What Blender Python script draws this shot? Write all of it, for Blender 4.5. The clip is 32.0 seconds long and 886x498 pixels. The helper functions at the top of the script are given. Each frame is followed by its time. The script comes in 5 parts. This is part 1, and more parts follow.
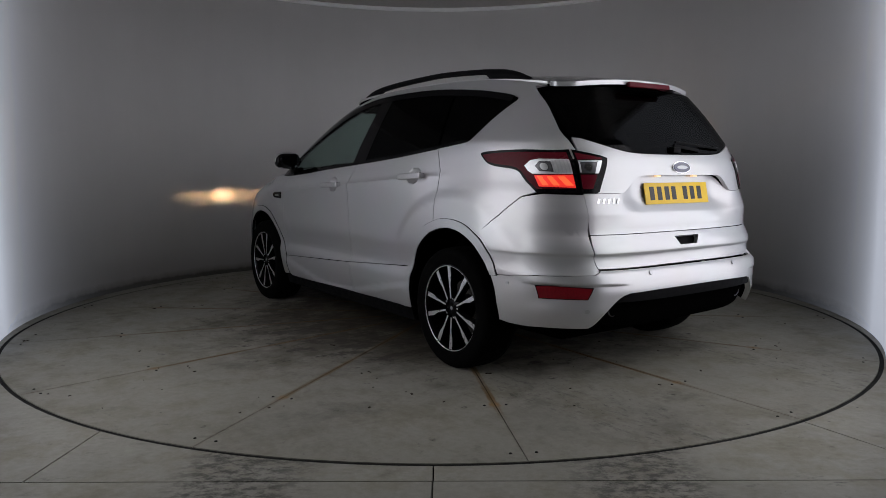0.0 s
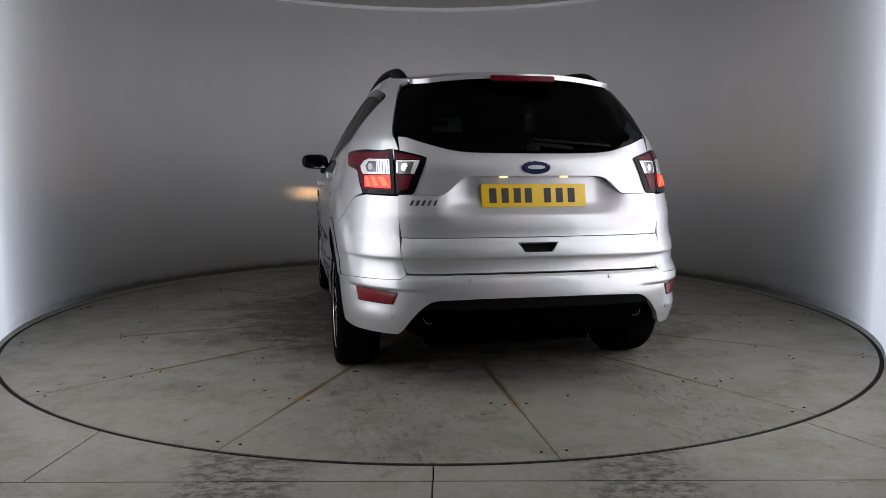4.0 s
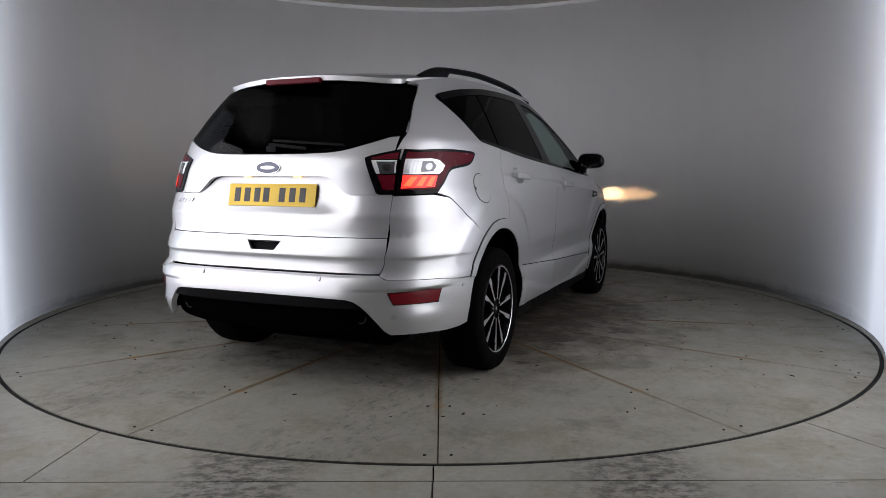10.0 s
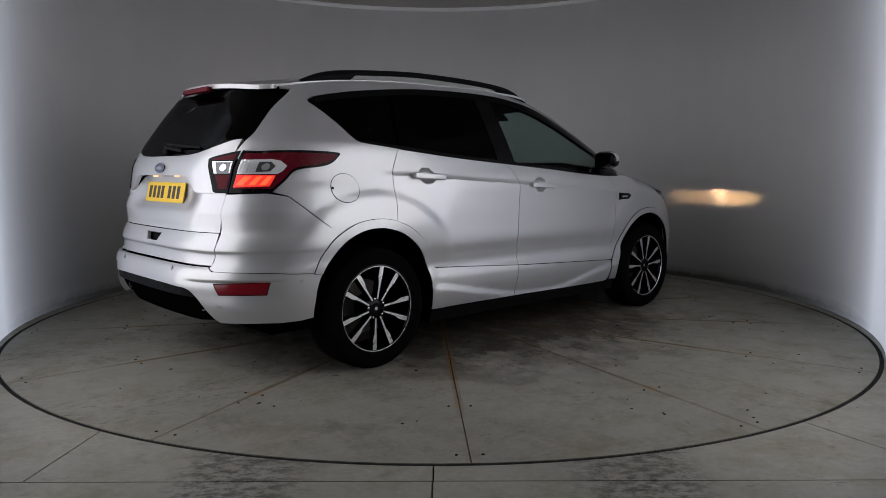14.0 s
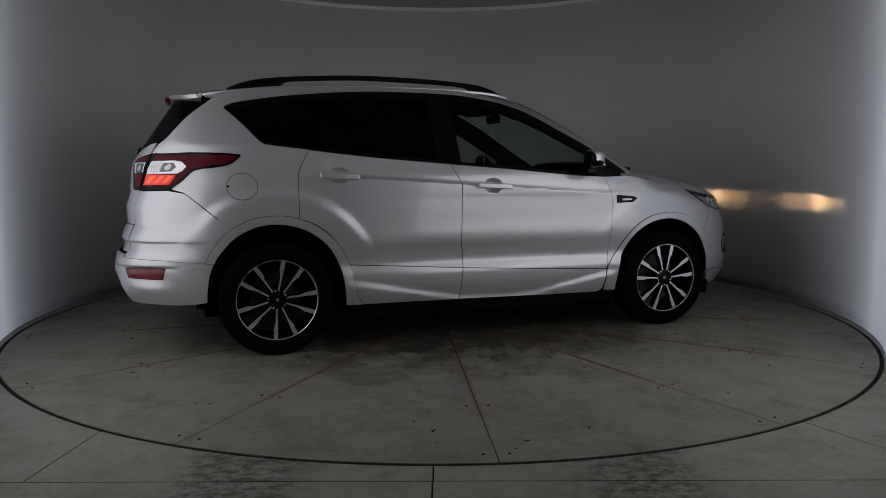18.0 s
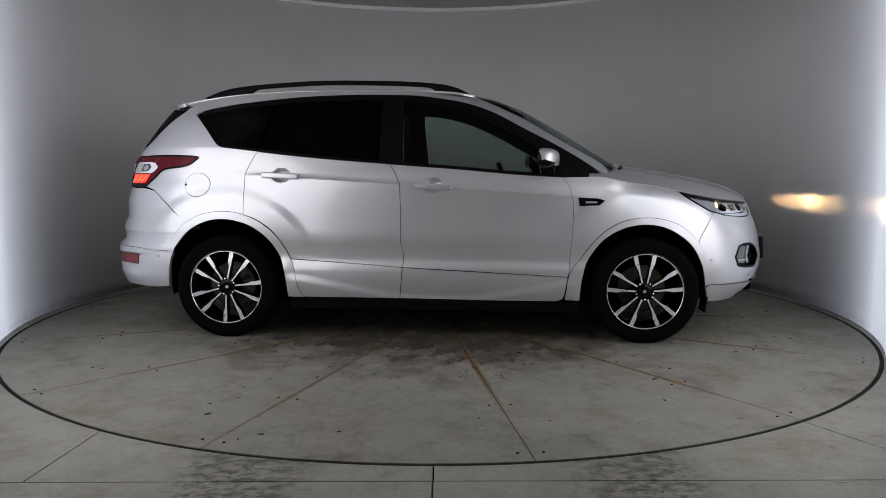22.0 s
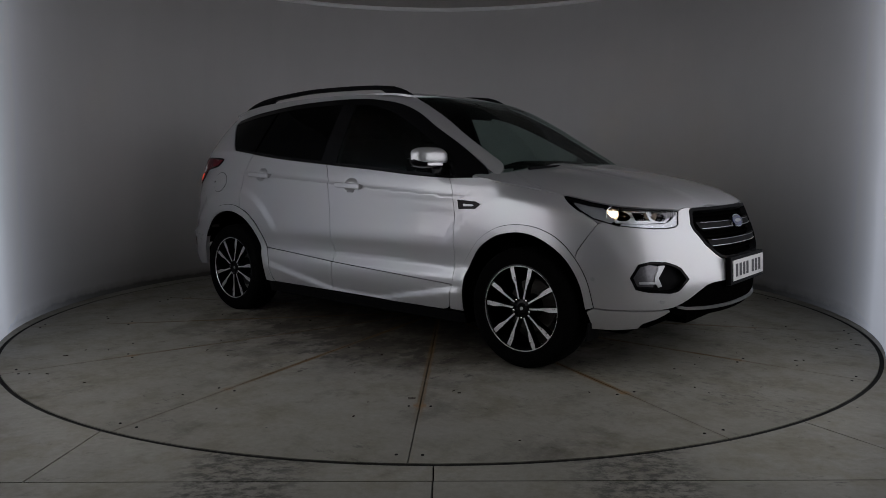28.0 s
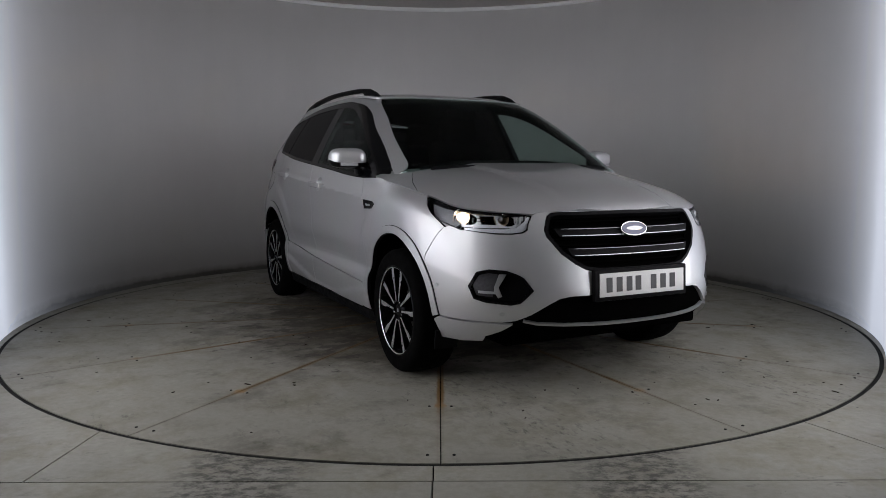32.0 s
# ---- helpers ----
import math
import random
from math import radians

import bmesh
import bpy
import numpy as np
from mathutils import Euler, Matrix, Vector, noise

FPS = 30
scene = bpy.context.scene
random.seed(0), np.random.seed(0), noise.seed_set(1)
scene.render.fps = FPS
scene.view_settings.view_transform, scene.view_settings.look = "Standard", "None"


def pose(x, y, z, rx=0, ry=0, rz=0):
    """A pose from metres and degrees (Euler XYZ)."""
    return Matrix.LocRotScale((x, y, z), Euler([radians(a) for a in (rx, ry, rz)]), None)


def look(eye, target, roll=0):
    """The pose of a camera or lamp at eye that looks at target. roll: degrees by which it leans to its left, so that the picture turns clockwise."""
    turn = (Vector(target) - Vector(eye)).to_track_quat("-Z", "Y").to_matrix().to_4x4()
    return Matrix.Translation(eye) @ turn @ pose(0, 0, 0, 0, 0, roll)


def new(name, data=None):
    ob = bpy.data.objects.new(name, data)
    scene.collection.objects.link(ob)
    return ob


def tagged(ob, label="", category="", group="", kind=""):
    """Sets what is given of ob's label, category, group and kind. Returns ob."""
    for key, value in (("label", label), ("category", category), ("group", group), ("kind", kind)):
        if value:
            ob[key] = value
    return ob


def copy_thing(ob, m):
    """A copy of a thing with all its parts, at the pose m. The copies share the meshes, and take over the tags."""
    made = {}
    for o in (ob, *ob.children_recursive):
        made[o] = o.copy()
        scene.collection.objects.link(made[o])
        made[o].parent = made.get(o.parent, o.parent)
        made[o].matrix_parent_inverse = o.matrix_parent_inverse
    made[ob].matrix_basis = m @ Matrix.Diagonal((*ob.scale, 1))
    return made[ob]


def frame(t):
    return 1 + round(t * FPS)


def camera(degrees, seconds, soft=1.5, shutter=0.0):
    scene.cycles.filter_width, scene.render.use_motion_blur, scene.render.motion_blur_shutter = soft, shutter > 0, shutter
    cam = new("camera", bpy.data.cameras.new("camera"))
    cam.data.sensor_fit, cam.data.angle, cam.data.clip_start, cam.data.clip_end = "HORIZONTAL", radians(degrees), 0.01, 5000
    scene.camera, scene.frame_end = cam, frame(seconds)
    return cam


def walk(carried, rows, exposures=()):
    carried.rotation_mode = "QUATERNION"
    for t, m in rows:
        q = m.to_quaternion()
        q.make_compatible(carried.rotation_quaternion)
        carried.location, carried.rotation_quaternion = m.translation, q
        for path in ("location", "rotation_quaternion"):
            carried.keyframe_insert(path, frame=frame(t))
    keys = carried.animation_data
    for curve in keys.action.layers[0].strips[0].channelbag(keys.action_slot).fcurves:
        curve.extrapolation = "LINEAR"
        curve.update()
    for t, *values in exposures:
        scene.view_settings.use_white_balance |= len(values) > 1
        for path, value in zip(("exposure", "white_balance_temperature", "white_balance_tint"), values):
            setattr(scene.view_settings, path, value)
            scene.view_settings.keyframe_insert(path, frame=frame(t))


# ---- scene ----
# Still camera in front of a turntable in a round booth; the table turns clockwise.
EYE = Vector((0.0, -5.532, 1.0914))
cam = camera(62.785, 32.0, soft=0.6)
CAM_POSE = look(EYE, EYE + Vector((0.0044, 1.0, -0.1089)), roll=-0.06)
EXPOSURES = [(0.0, -0.97), (1.0, -1.05), (3.0, -0.75), (6.0, 0.15), (9.0, 0.0), (10.0, -0.3), (11.0, -0.8), (12.0, -0.98), (13.0, -0.93), (14.0, -0.87), (16.5, -1.37), (18.0, -1.62), (19.5, -1.05), (21.0, -0.5), (23.0, -0.55), (24.0, -0.67), (25.5, -1.15), (28.0, -1.51), (29.0, -1.05), (30.0, -0.65), (32.0, -0.5)]
walk(cam, [(0.0, CAM_POSE), (32.0, CAM_POSE)], EXPOSURES)

# Table angle: seconds, degrees (0 = car's nose to the right of the camera).
TURN = [(0, 124.94), (4, 101.00), (8, 77.43), (12, 53.82), (16, 30.17), (20, 6.76), (24, -16.61), (28, -40.19), (32, -63.95)]
CAR_X, CAR_Y, CAR_YAW = 0.018, -0.04, 0.23   # car's place on the table
TABLE_R = 2.93
WALL_R, WALL_Y, WALL_H = 3.03, 0.152, 2.937   # round wall: radius, centre, height

# ---- light ----
world = bpy.data.worlds.new("world")
world.use_nodes = True
world.node_tree.nodes["Background"].inputs[0].default_value = (0.02, 0.022, 0.025, 1)
world.node_tree.nodes["Background"].inputs[1].default_value = 0.2
scene.world = world
scene.view_settings.exposure = 0.0
# glow painted into the wall's two ends: power, where it starts to fade and over how many degrees
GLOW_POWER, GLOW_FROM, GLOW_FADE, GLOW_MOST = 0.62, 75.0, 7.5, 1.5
PANEL_POWER = 3.4   # radiance of the two tall light panels beside the camera

# ---- materials ----


def mat(name, color=(0.5, 0.5, 0.5), rough=0.5, metal=0.0, **extra):
    m = bpy.data.materials.new(name)
    m.use_nodes = True
    b = m.node_tree.nodes["Principled BSDF"]
    b.inputs["Base Color"].default_value = (*color, 1)
    b.inputs["Roughness"].default_value = rough
    b.inputs["Metallic"].default_value = metal
    for key, value in extra.items():
        b.inputs[key.replace("_", " ")].default_value = value
    return m


def nd(m, kind, **values):
    n = m.node_tree.nodes.new(kind)
    for key, value in values.items():
        if key.startswith("i_"):
            n.inputs[key[2:].replace("_", " ")].default_value = value
    return n


def ln(m, a, out, b, inp):
    m.node_tree.links.new(a.outputs[out], b.inputs[inp])


def noise_tex(m, scale, detail=4.0, rough=0.55, space="Object", stretch=None):
    tc = nd(m, "ShaderNodeTexCoord")
    n = nd(m, "ShaderNodeTexNoise", i_Scale=scale, i_Detail=detail, i_Roughness=rough)
    if stretch:
        mp = nd(m, "ShaderNodeMapping", i_Scale=stretch)
        ln(m, tc, space, mp, "Vector")
        ln(m, mp, "Vector", n, "Vector")
    else:
        ln(m, tc, space, n, "Vector")
    return n


def ramp(m, src, out, stops):
    r = nd(m, "ShaderNodeValToRGB")
    el = r.color_ramp.elements
    while len(el) < len(stops):
        el.new(0.5)
    for e, (pos, col) in zip(el, stops):
        e.position = pos
        e.color = (*col, 1) if len(col) == 3 else (col[0], col[0], col[0], 1)
    ln(m, src, out, r, "Fac")
    return r


def mix(m, fac, a, b, mode="MIX"):
    """A colour mix; fac, a and b are a number, a colour or a (node, output) pair."""
    x = nd(m, "ShaderNodeMix")
    x.data_type, x.blend_type = "RGBA", mode
    for sock, v in ((x.inputs[0], fac), (x.inputs[6], a), (x.inputs[7], b)):
        if isinstance(v, tuple) and isinstance(v[0], bpy.types.Node):
            m.node_tree.links.new(v[0].outputs[v[1]], sock)
        elif isinstance(v, tuple):
            sock.default_value = (*v, 1)
        else:
            sock.default_value = v
    return x


def nd_scale(m, src, k):
    """A node that multiplies a node's value by k."""
    n = nd(m, "ShaderNodeMath")
    n.operation = "MULTIPLY"
    n.inputs[1].default_value = k
    m.node_tree.links.new(src.outputs["Value"], n.inputs[0])
    return n


def bsdf(m):
    return m.node_tree.nodes["Principled BSDF"]


def bump(m, src, out, strength, distance=0.002):
    b = nd(m, "ShaderNodeBump", i_Strength=strength, i_Distance=distance)
    ln(m, src, out, b, "Height")
    ln(m, b, "Normal", bsdf(m), "Normal")


def rough_from(m, src, out, lo, hi):
    r = ramp(m, src, out, [(0.3, (lo,)), (0.7, (hi,))])
    ln(m, r, "Color", bsdf(m), "Roughness")


def paint():
    m = mat("silver_paint", (0.60, 0.61, 0.62), 0.38, 0.66, Coat_Weight=1.0, Coat_Roughness=0.015)
    n = noise_tex(m, 900, 2)
    r = ramp(m, n, "Fac", [(0.3, (0.45, 0.455, 0.465)), (0.7, (0.575, 0.581, 0.592))])
    big = noise_tex(m, 3.5, 3)
    x = mix(m, 0.06, (r, "Color"), (big, "Color"), "OVERLAY")
    ln(m, x, 2, bsdf(m), "Base Color")
    rough_from(m, big, "Fac", 0.37, 0.41)
    return m


def plain(name, color, rough, grain=200, amount=0.15, metal=0.0, **extra):
    """A simple surface with fine grain in colour, gloss and relief."""
    m = mat(name, color, rough, metal, **extra)
    n = noise_tex(m, grain, 5)
    d = [tuple(c * k for c in color) for k in (1 - amount, 1 + amount)]
    r = ramp(m, n, "Fac", [(0.3, d[0]), (0.7, d[1])])
    ln(m, r, "Color", bsdf(m), "Base Color")
    rough_from(m, noise_tex(m, grain / 12, 4), "Fac", rough * 0.85, min(1, rough * 1.2))
    bump(m, n, "Fac", 0.15, 0.0006)
    return m


def glass(name, tint, gloss=0.9):
    """Car glass: what is behind it shows through its tint, with a mirror coat by angle."""
    m = bpy.data.materials.new(name)
    m.use_nodes = True
    nt = m.node_tree
    nt.nodes.remove(nt.nodes["Principled BSDF"])
    tr = nd(m, "ShaderNodeBsdfTransparent", i_Color=(*tint, 1))
    gl = nd(m, "ShaderNodeBsdfGlossy", i_Color=(gloss, gloss, gloss, 1), i_Roughness=0.02)
    lw = nd(m, "ShaderNodeLayerWeight", i_Blend=0.5)
    pw = nd(m, "ShaderNodeMath")
    pw.operation = "POWER"
    pw.inputs[1].default_value = 4.5
    ln(m, lw, "Facing", pw, 0)
    fr = nd(m, "ShaderNodeMath")
    fr.operation = "MULTIPLY_ADD"
    fr.inputs[1].default_value, fr.inputs[2].default_value = 0.28, 0.009
    ln(m, pw, 0, fr, 0)
    ms = nd(m, "ShaderNodeMixShader")
    ln(m, fr, 0, ms, 0)
    ln(m, tr, 0, ms, 1)
    ln(m, gl, 0, ms, 2)
    ln(m, ms, 0, nt.nodes["Material Output"], "Surface")
    return m


def glow(name, color, strength, base=None):
    m = mat(name, base or color, 0.35)
    b = bsdf(m)
    b.inputs["Emission Color"].default_value = (*color, 1)
    b.inputs["Emission Strength"].default_value = strength
    return m


M_PAINT = paint()
M_BLACK = plain("black_plastic", (0.004, 0.004, 0.0045), 0.5, 350, 0.3, Specular_IOR_Level=0.05)
M_GLOSSBLACK = plain("gloss_black", (0.003, 0.003, 0.0035), 0.14, 60, 0.2, Specular_IOR_Level=0.12)
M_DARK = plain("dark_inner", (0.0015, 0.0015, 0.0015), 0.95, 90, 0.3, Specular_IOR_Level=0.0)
M_CLOTH = plain("dark_seat_cloth", (0.004, 0.004, 0.0045), 0.95, 500, 0.4, Specular_IOR_Level=0.02)
M_TYRE = plain("tyre_rubber", (0.0022, 0.0022, 0.0022), 0.85, 260, 0.3, Specular_IOR_Level=0.03)
M_ALLOY = plain("machined_alloy", (0.82, 0.82, 0.83), 0.30, 700, 0.06, 0.92)
M_CHROME = plain("chrome", (0.75, 0.76, 0.78), 0.12, 80, 0.04, 1.0)
M_SATIN = plain("satin_silver", (0.42, 0.43, 0.44), 0.35, 300, 0.08, 0.85)
M_GLASS = glass("clear_glass", (0.74, 0.80, 0.78))
M_PRIVACY = glass("privacy_glass", (0.09, 0.09, 0.095))
M_REARGLASS = glass("rear_privacy_glass", (0.16, 0.165, 0.17))
M_LENS = glass("lamp_lens", (0.93, 0.94, 0.95))
M_RED = plain("red_lens", (0.15, 0.005, 0.010), 0.22, 120, 0.15, Coat_Weight=0.15)
M_DARKRED = plain("dark_red_lens", (0.085, 0.004, 0.010), 0.25, 120, 0.2, Specular_IOR_Level=0.12)
M_CLEARLENS = plain("clear_lens", (0.62, 0.62, 0.64), 0.18, 160, 0.1, 0.5, Coat_Weight=0.8)
M_REDGLOW = glow("lit_red_lens", (1.0, 0.045, 0.03), 1.3, (0.4, 0.01, 0.01))
M_AMBERGLOW = glow("lit_red_core", (1.0, 0.13, 0.04), 1.9, (0.5, 0.05, 0.02))
M_PEARL = plain("bright_reflector", (0.82, 0.83, 0.85), 0.22, 140, 0.06, 0.4, Coat_Weight=0.4)
M_GREYLENS = plain("smoky_reflector", (0.12, 0.12, 0.13), 0.2, 90, 0.2, 0.6, Coat_Weight=0.4)
M_WARMGLOW = glow("lit_plate_lamp", (1.0, 0.62, 0.30), 2.5)
M_YELLOW = plain("yellow_plate", (0.72, 0.47, 0.02), 0.4, 150, 0.05)
M_WHITEPLATE = plain("white_plate", (0.52, 0.52, 0.51), 0.4, 150, 0.05)
M_INK = plain("plate_black", (0.022, 0.022, 0.024), 0.5, 150, 0.2)
M_BLUE = plain("dark_blue_enamel", (0.012, 0.02, 0.075), 0.15, 60, 0.1, Coat_Weight=0.8)
M_BEAM = glow("headlamp_filament", (1.0, 0.60, 0.30), 5200000.0)
M_BEAMWIDE = glow("headlamp_spread", (1.0, 0.54, 0.26), 620000.0)
M_GREYTRIM = plain("dull_grey_trim", (0.26, 0.26, 0.27), 0.4, 160, 0.1)
# reflector with the filament's warm reflection put into its colour
M_WARMTINT = plain("bulb_tinted_reflector", (0.72, 0.56, 0.38), 0.25, 140, 0.12, 0.5, Coat_Weight=0.4)
M_BULB = glow("lit_bulb", (1.0, 0.70, 0.42), 22.0)


def booth_wall():
    m = mat("booth_wall_paint", (0.6, 0.6, 0.61), 0.6)
    n = noise_tex(m, 0.55, 4, 0.6)
    st = noise_tex(m, 1.0, 5, 0.6, stretch=(4.0, 4.0, 0.5))
    r = ramp(m, n, "Fac", [(0.3, (0.68, 0.672, 0.668)), (0.7, (0.76, 0.752, 0.748))])
    r2 = ramp(m, st, "Fac", [(0.3, (0.95, 0.95, 0.95)), (0.7, (1.0, 1.0, 1.0))])
    x = mix(m, 0.6, (r, "Color"), (r2, "Color"), "MULTIPLY")
    # scuffs and dirt along the foot of the wall, darkened further for contact shade
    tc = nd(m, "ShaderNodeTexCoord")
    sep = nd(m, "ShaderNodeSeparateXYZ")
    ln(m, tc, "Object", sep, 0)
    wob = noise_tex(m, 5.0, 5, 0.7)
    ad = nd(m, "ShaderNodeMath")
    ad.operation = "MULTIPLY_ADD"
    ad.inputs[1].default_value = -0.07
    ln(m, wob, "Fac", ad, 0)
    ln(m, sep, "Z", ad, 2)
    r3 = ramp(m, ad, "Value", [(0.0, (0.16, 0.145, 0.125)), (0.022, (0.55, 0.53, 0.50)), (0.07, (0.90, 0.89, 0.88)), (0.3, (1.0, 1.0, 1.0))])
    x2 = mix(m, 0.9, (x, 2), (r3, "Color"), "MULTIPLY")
    ln(m, x2, 2, bsdf(m), "Base Color")
    rough_from(m, n, "Fac", 0.55, 0.7)
    bump(m, noise_tex(m, 60, 4), "Fac", 0.08, 0.002)
    # glow painted on as emission: brightest at the wall's two ends, fading along it (u of its map: degrees / 100)
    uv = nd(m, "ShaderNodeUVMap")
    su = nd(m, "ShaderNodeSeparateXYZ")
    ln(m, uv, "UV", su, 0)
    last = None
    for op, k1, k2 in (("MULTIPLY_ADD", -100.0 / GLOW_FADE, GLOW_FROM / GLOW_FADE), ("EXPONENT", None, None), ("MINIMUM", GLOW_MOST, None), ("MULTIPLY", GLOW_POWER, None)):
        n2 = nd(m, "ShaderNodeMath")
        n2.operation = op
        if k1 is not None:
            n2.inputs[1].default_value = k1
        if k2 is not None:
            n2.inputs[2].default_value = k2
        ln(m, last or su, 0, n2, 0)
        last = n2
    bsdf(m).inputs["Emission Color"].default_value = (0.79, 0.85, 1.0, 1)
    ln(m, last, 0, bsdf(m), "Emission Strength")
    return m


def concrete(name, tone, joints=False, tracks="X"):
    """Worn painted concrete: cloudy patches, brown-green stains, dark scrapes, pits, tyre dirt; rust along the joints where asked."""
    m = mat(name, tone, 0.7, Specular_IOR_Level=0.3)
    dim = lambda k: tuple(c * k for c in tone)
    tc = nd(m, "ShaderNodeTexCoord")
    cloud = noise_tex(m, 1.1, 7, 0.66)
    fine = noise_tex(m, 30, 6, 0.7)
    c0 = ramp(m, cloud, "Fac", [(0.30, dim(0.80)), (0.5, tone), (0.70, dim(1.12))])
    c1 = ramp(m, fine, "Fac", [(0.3, (0.80, 0.80, 0.79)), (0.65, (1.04, 1.04, 1.04))])
    x = mix(m, 0.85, (c0, "Color"), (c1, "Color"), "MULTIPLY")
    # brown-green stains
    stain = noise_tex(m, 2.3, 9, 0.74)
    sr = ramp(m, stain, "Fac", [(0.49, (0.0,)), (0.72, (0.7,))])
    x = mix(m, (sr, "Color"), (x, 2), tuple(c * k for c, k in zip(tone, (0.58, 0.53, 0.38))))
    # scrapes, gathered in patches
    dark = noise_tex(m, 1.0, 9, 0.78, stretch=(7.0, 15.0, 1.0))
    dr = ramp(m, dark, "Fac", [(0.57, (0.0,)), (0.65, (0.9,))])
    patch_n = noise_tex(m, 0.8, 4, 0.6)
    pr = ramp(m, patch_n, "Fac", [(0.48, (0.0,)), (0.60, (1.0,))])
    f = mix(m, 1.0, (dr, "Color"), (pr, "Color"), "MULTIPLY")
    x = mix(m, (f, 2), (x, 2), dim(0.22))
    # oily blotches
    oil = noise_tex(m, 1.7, 8, 0.7, stretch=(1.0, 1.3, 1.0))
    orr = ramp(m, oil, "Fac", [(0.60, (0.0,)), (0.74, (0.7,))])
    x = mix(m, (orr, "Color"), (x, 2), tuple(c * k for c, k in zip(tone, (0.30, 0.28, 0.22))))
    # pits and specks at two sizes
    for scale, lo, hi, k in ((6.0, 0.02, 0.045, 0.18), (17.0, 0.03, 0.06, 0.3)):
        pits = nd(m, "ShaderNodeTexVoronoi", i_Scale=scale)
        ln(m, tc, "Object", pits, "Vector")
        pt = ramp(m, pits, "Distance", [(lo, (1.0,)), (hi, (0.0,))])
        gate = ramp(m, patch_n if scale > 10 else cloud, "Fac", [(0.53, (0.0,)), (0.62, (1.0,))])
        f = mix(m, 1.0, (pt, "Color"), (gate, "Color"), "MULTIPLY")
        x = mix(m, (f, 2), (x, 2), dim(k))
    if joints:
        # oil and rubber where the cars stand: torn dark patches, thicker towards the middle to deepen the car's shade
        ln2 = nd(m, "ShaderNodeVectorMath")
        ln2.operation = "LENGTH"
        ln(m, tc, "Object", ln2, 0)
        worn = ramp(m, nd_scale(m, ln2, 1 / 3.0), 0, [(0.36, (1.0,)), (0.68, (0.0,))])
        for scale, reach, lo, hi, stretch, col in ((1.0, 0.26, 0.54, 0.74, (2.6, 2.0, 1.0), (0.055, 0.047, 0.034)), (1.0, 0.20, 0.64, 0.70, (9.0, 6.0, 1.0), (0.03, 0.026, 0.02))):
            gn = noise_tex(m, scale, 9, 0.72, stretch=stretch)
            ad = nd(m, "ShaderNodeMath")
            ad.operation = "MULTIPLY_ADD"
            ad.inputs[1].default_value = reach
            ln(m, worn, "Color", ad, 0)
            ln(m, gn, "Fac", ad, 2)
            gr2 = ramp(m, ad, "Value", [(lo, (0.0,)), (hi, (0.85,))])
            x = mix(m, (gr2, "Color"), (x, 2), col)
    # two bands of tyre dirt along the way on to the table
    sx = nd(m, "ShaderNodeSeparateXYZ")
    ln(m, tc, "Object", sx, 0)
    ab = nd(m, "ShaderNodeMath")
    ab.operation = "ABSOLUTE"
    ln(m, sx, tracks, ab, 0)
    bandm = ramp(m, ab, "Value", [(0.40, (0.0,)), (0.60, (1.0,)), (0.86, (1.0,)), (1.0, (0.0,))])
    tn = noise_tex(m, 1.0, 10, 0.76, stretch=(15.0, 24.0, 1.0) if tracks == "X" else (12.0, 24.0, 1.0))
    if tracks == "X":
        tr = ramp(m, tn, "Fac", [(0.45, (0.0,)), (0.57, (0.9,))])
    else:
        tr = ramp(m, tn, "Fac", [(0.53, (0.0,)), (0.63, (0.7,))])
    tf = mix(m, 1.0, (bandm, "Color"), (tr, "Color"), "MULTIPLY")
    x = mix(m, (tf, 2), (x, 2), dim(0.2))
    if joints:
        uv = nd(m, "ShaderNodeUVMap")
        sp = nd(m, "ShaderNodeSeparateXYZ")
        ln(m, uv, "UV", sp, 0)
        for amount, reach, col, lo, hi in ((-0.026, 0.009, (0.12, 0.068, 0.022), 0.72, 0.82), (-0.05, 0.006, (0.20, 0.11, 0.035), 0.735, 0.765)):
            wob = noise_tex(m, 12, 8, 0.8)
            ma = nd(m, "ShaderNodeMath")
            ma.operation = "MULTIPLY_ADD"
            ma.inputs[1].default_value = amount
            ln(m, wob, "Fac", ma, 0)
            ln(m, sp, "X", ma, 2)
            near = ramp(m, ma, "Value", [(0.0, (1.0,)), (reach, (0.0,))])
            if amount > -0.03:
                inner = ramp(m, sp, "Y", [(lo, (0.95,)), (hi, (0.12,))])
            else:
                inner = ramp(m, sp, "Y", [(lo, (0.0,)), ((lo + hi) / 2, (0.9,)), (hi, (0.0,))])
            some = ramp(m, noise_tex(m, 1.4, 3), "Fac", [(0.38, (0.40,)), (0.56, (1.0,))])
            f = mix(m, 1.0, (near, "Color"), (inner, "Color"), "MULTIPLY")
            f = mix(m, 1.0, (f, 2), (some, "Color"), "MULTIPLY")
            x = mix(m, (f, 2), (x, 2), col)
    ln(m, x, 2, bsdf(m), "Base Color")
    rough_from(m, stain, "Fac", 0.40, 0.75)
    bump(m, fine, "Fac", 0.3, 0.003)
    return m


M_WALL = booth_wall()
M_TABLE = concrete("turntable_concrete", (0.228, 0.220, 0.190), True, "Y")
M_SLAB = concrete("floor_concrete", (0.265, 0.258, 0.226))
M_CEIL = plain("ceiling_paint", (0.16, 0.157, 0.155), 0.8, 30, 0.08)
M_TRIM = plain("white_trim", (0.88, 0.88, 0.88), 0.4, 120, 0.05)
M_PIT = plain("pit_black", (0.01, 0.01, 0.01), 0.9, 60, 0.3, Specular_IOR_Level=0.12)


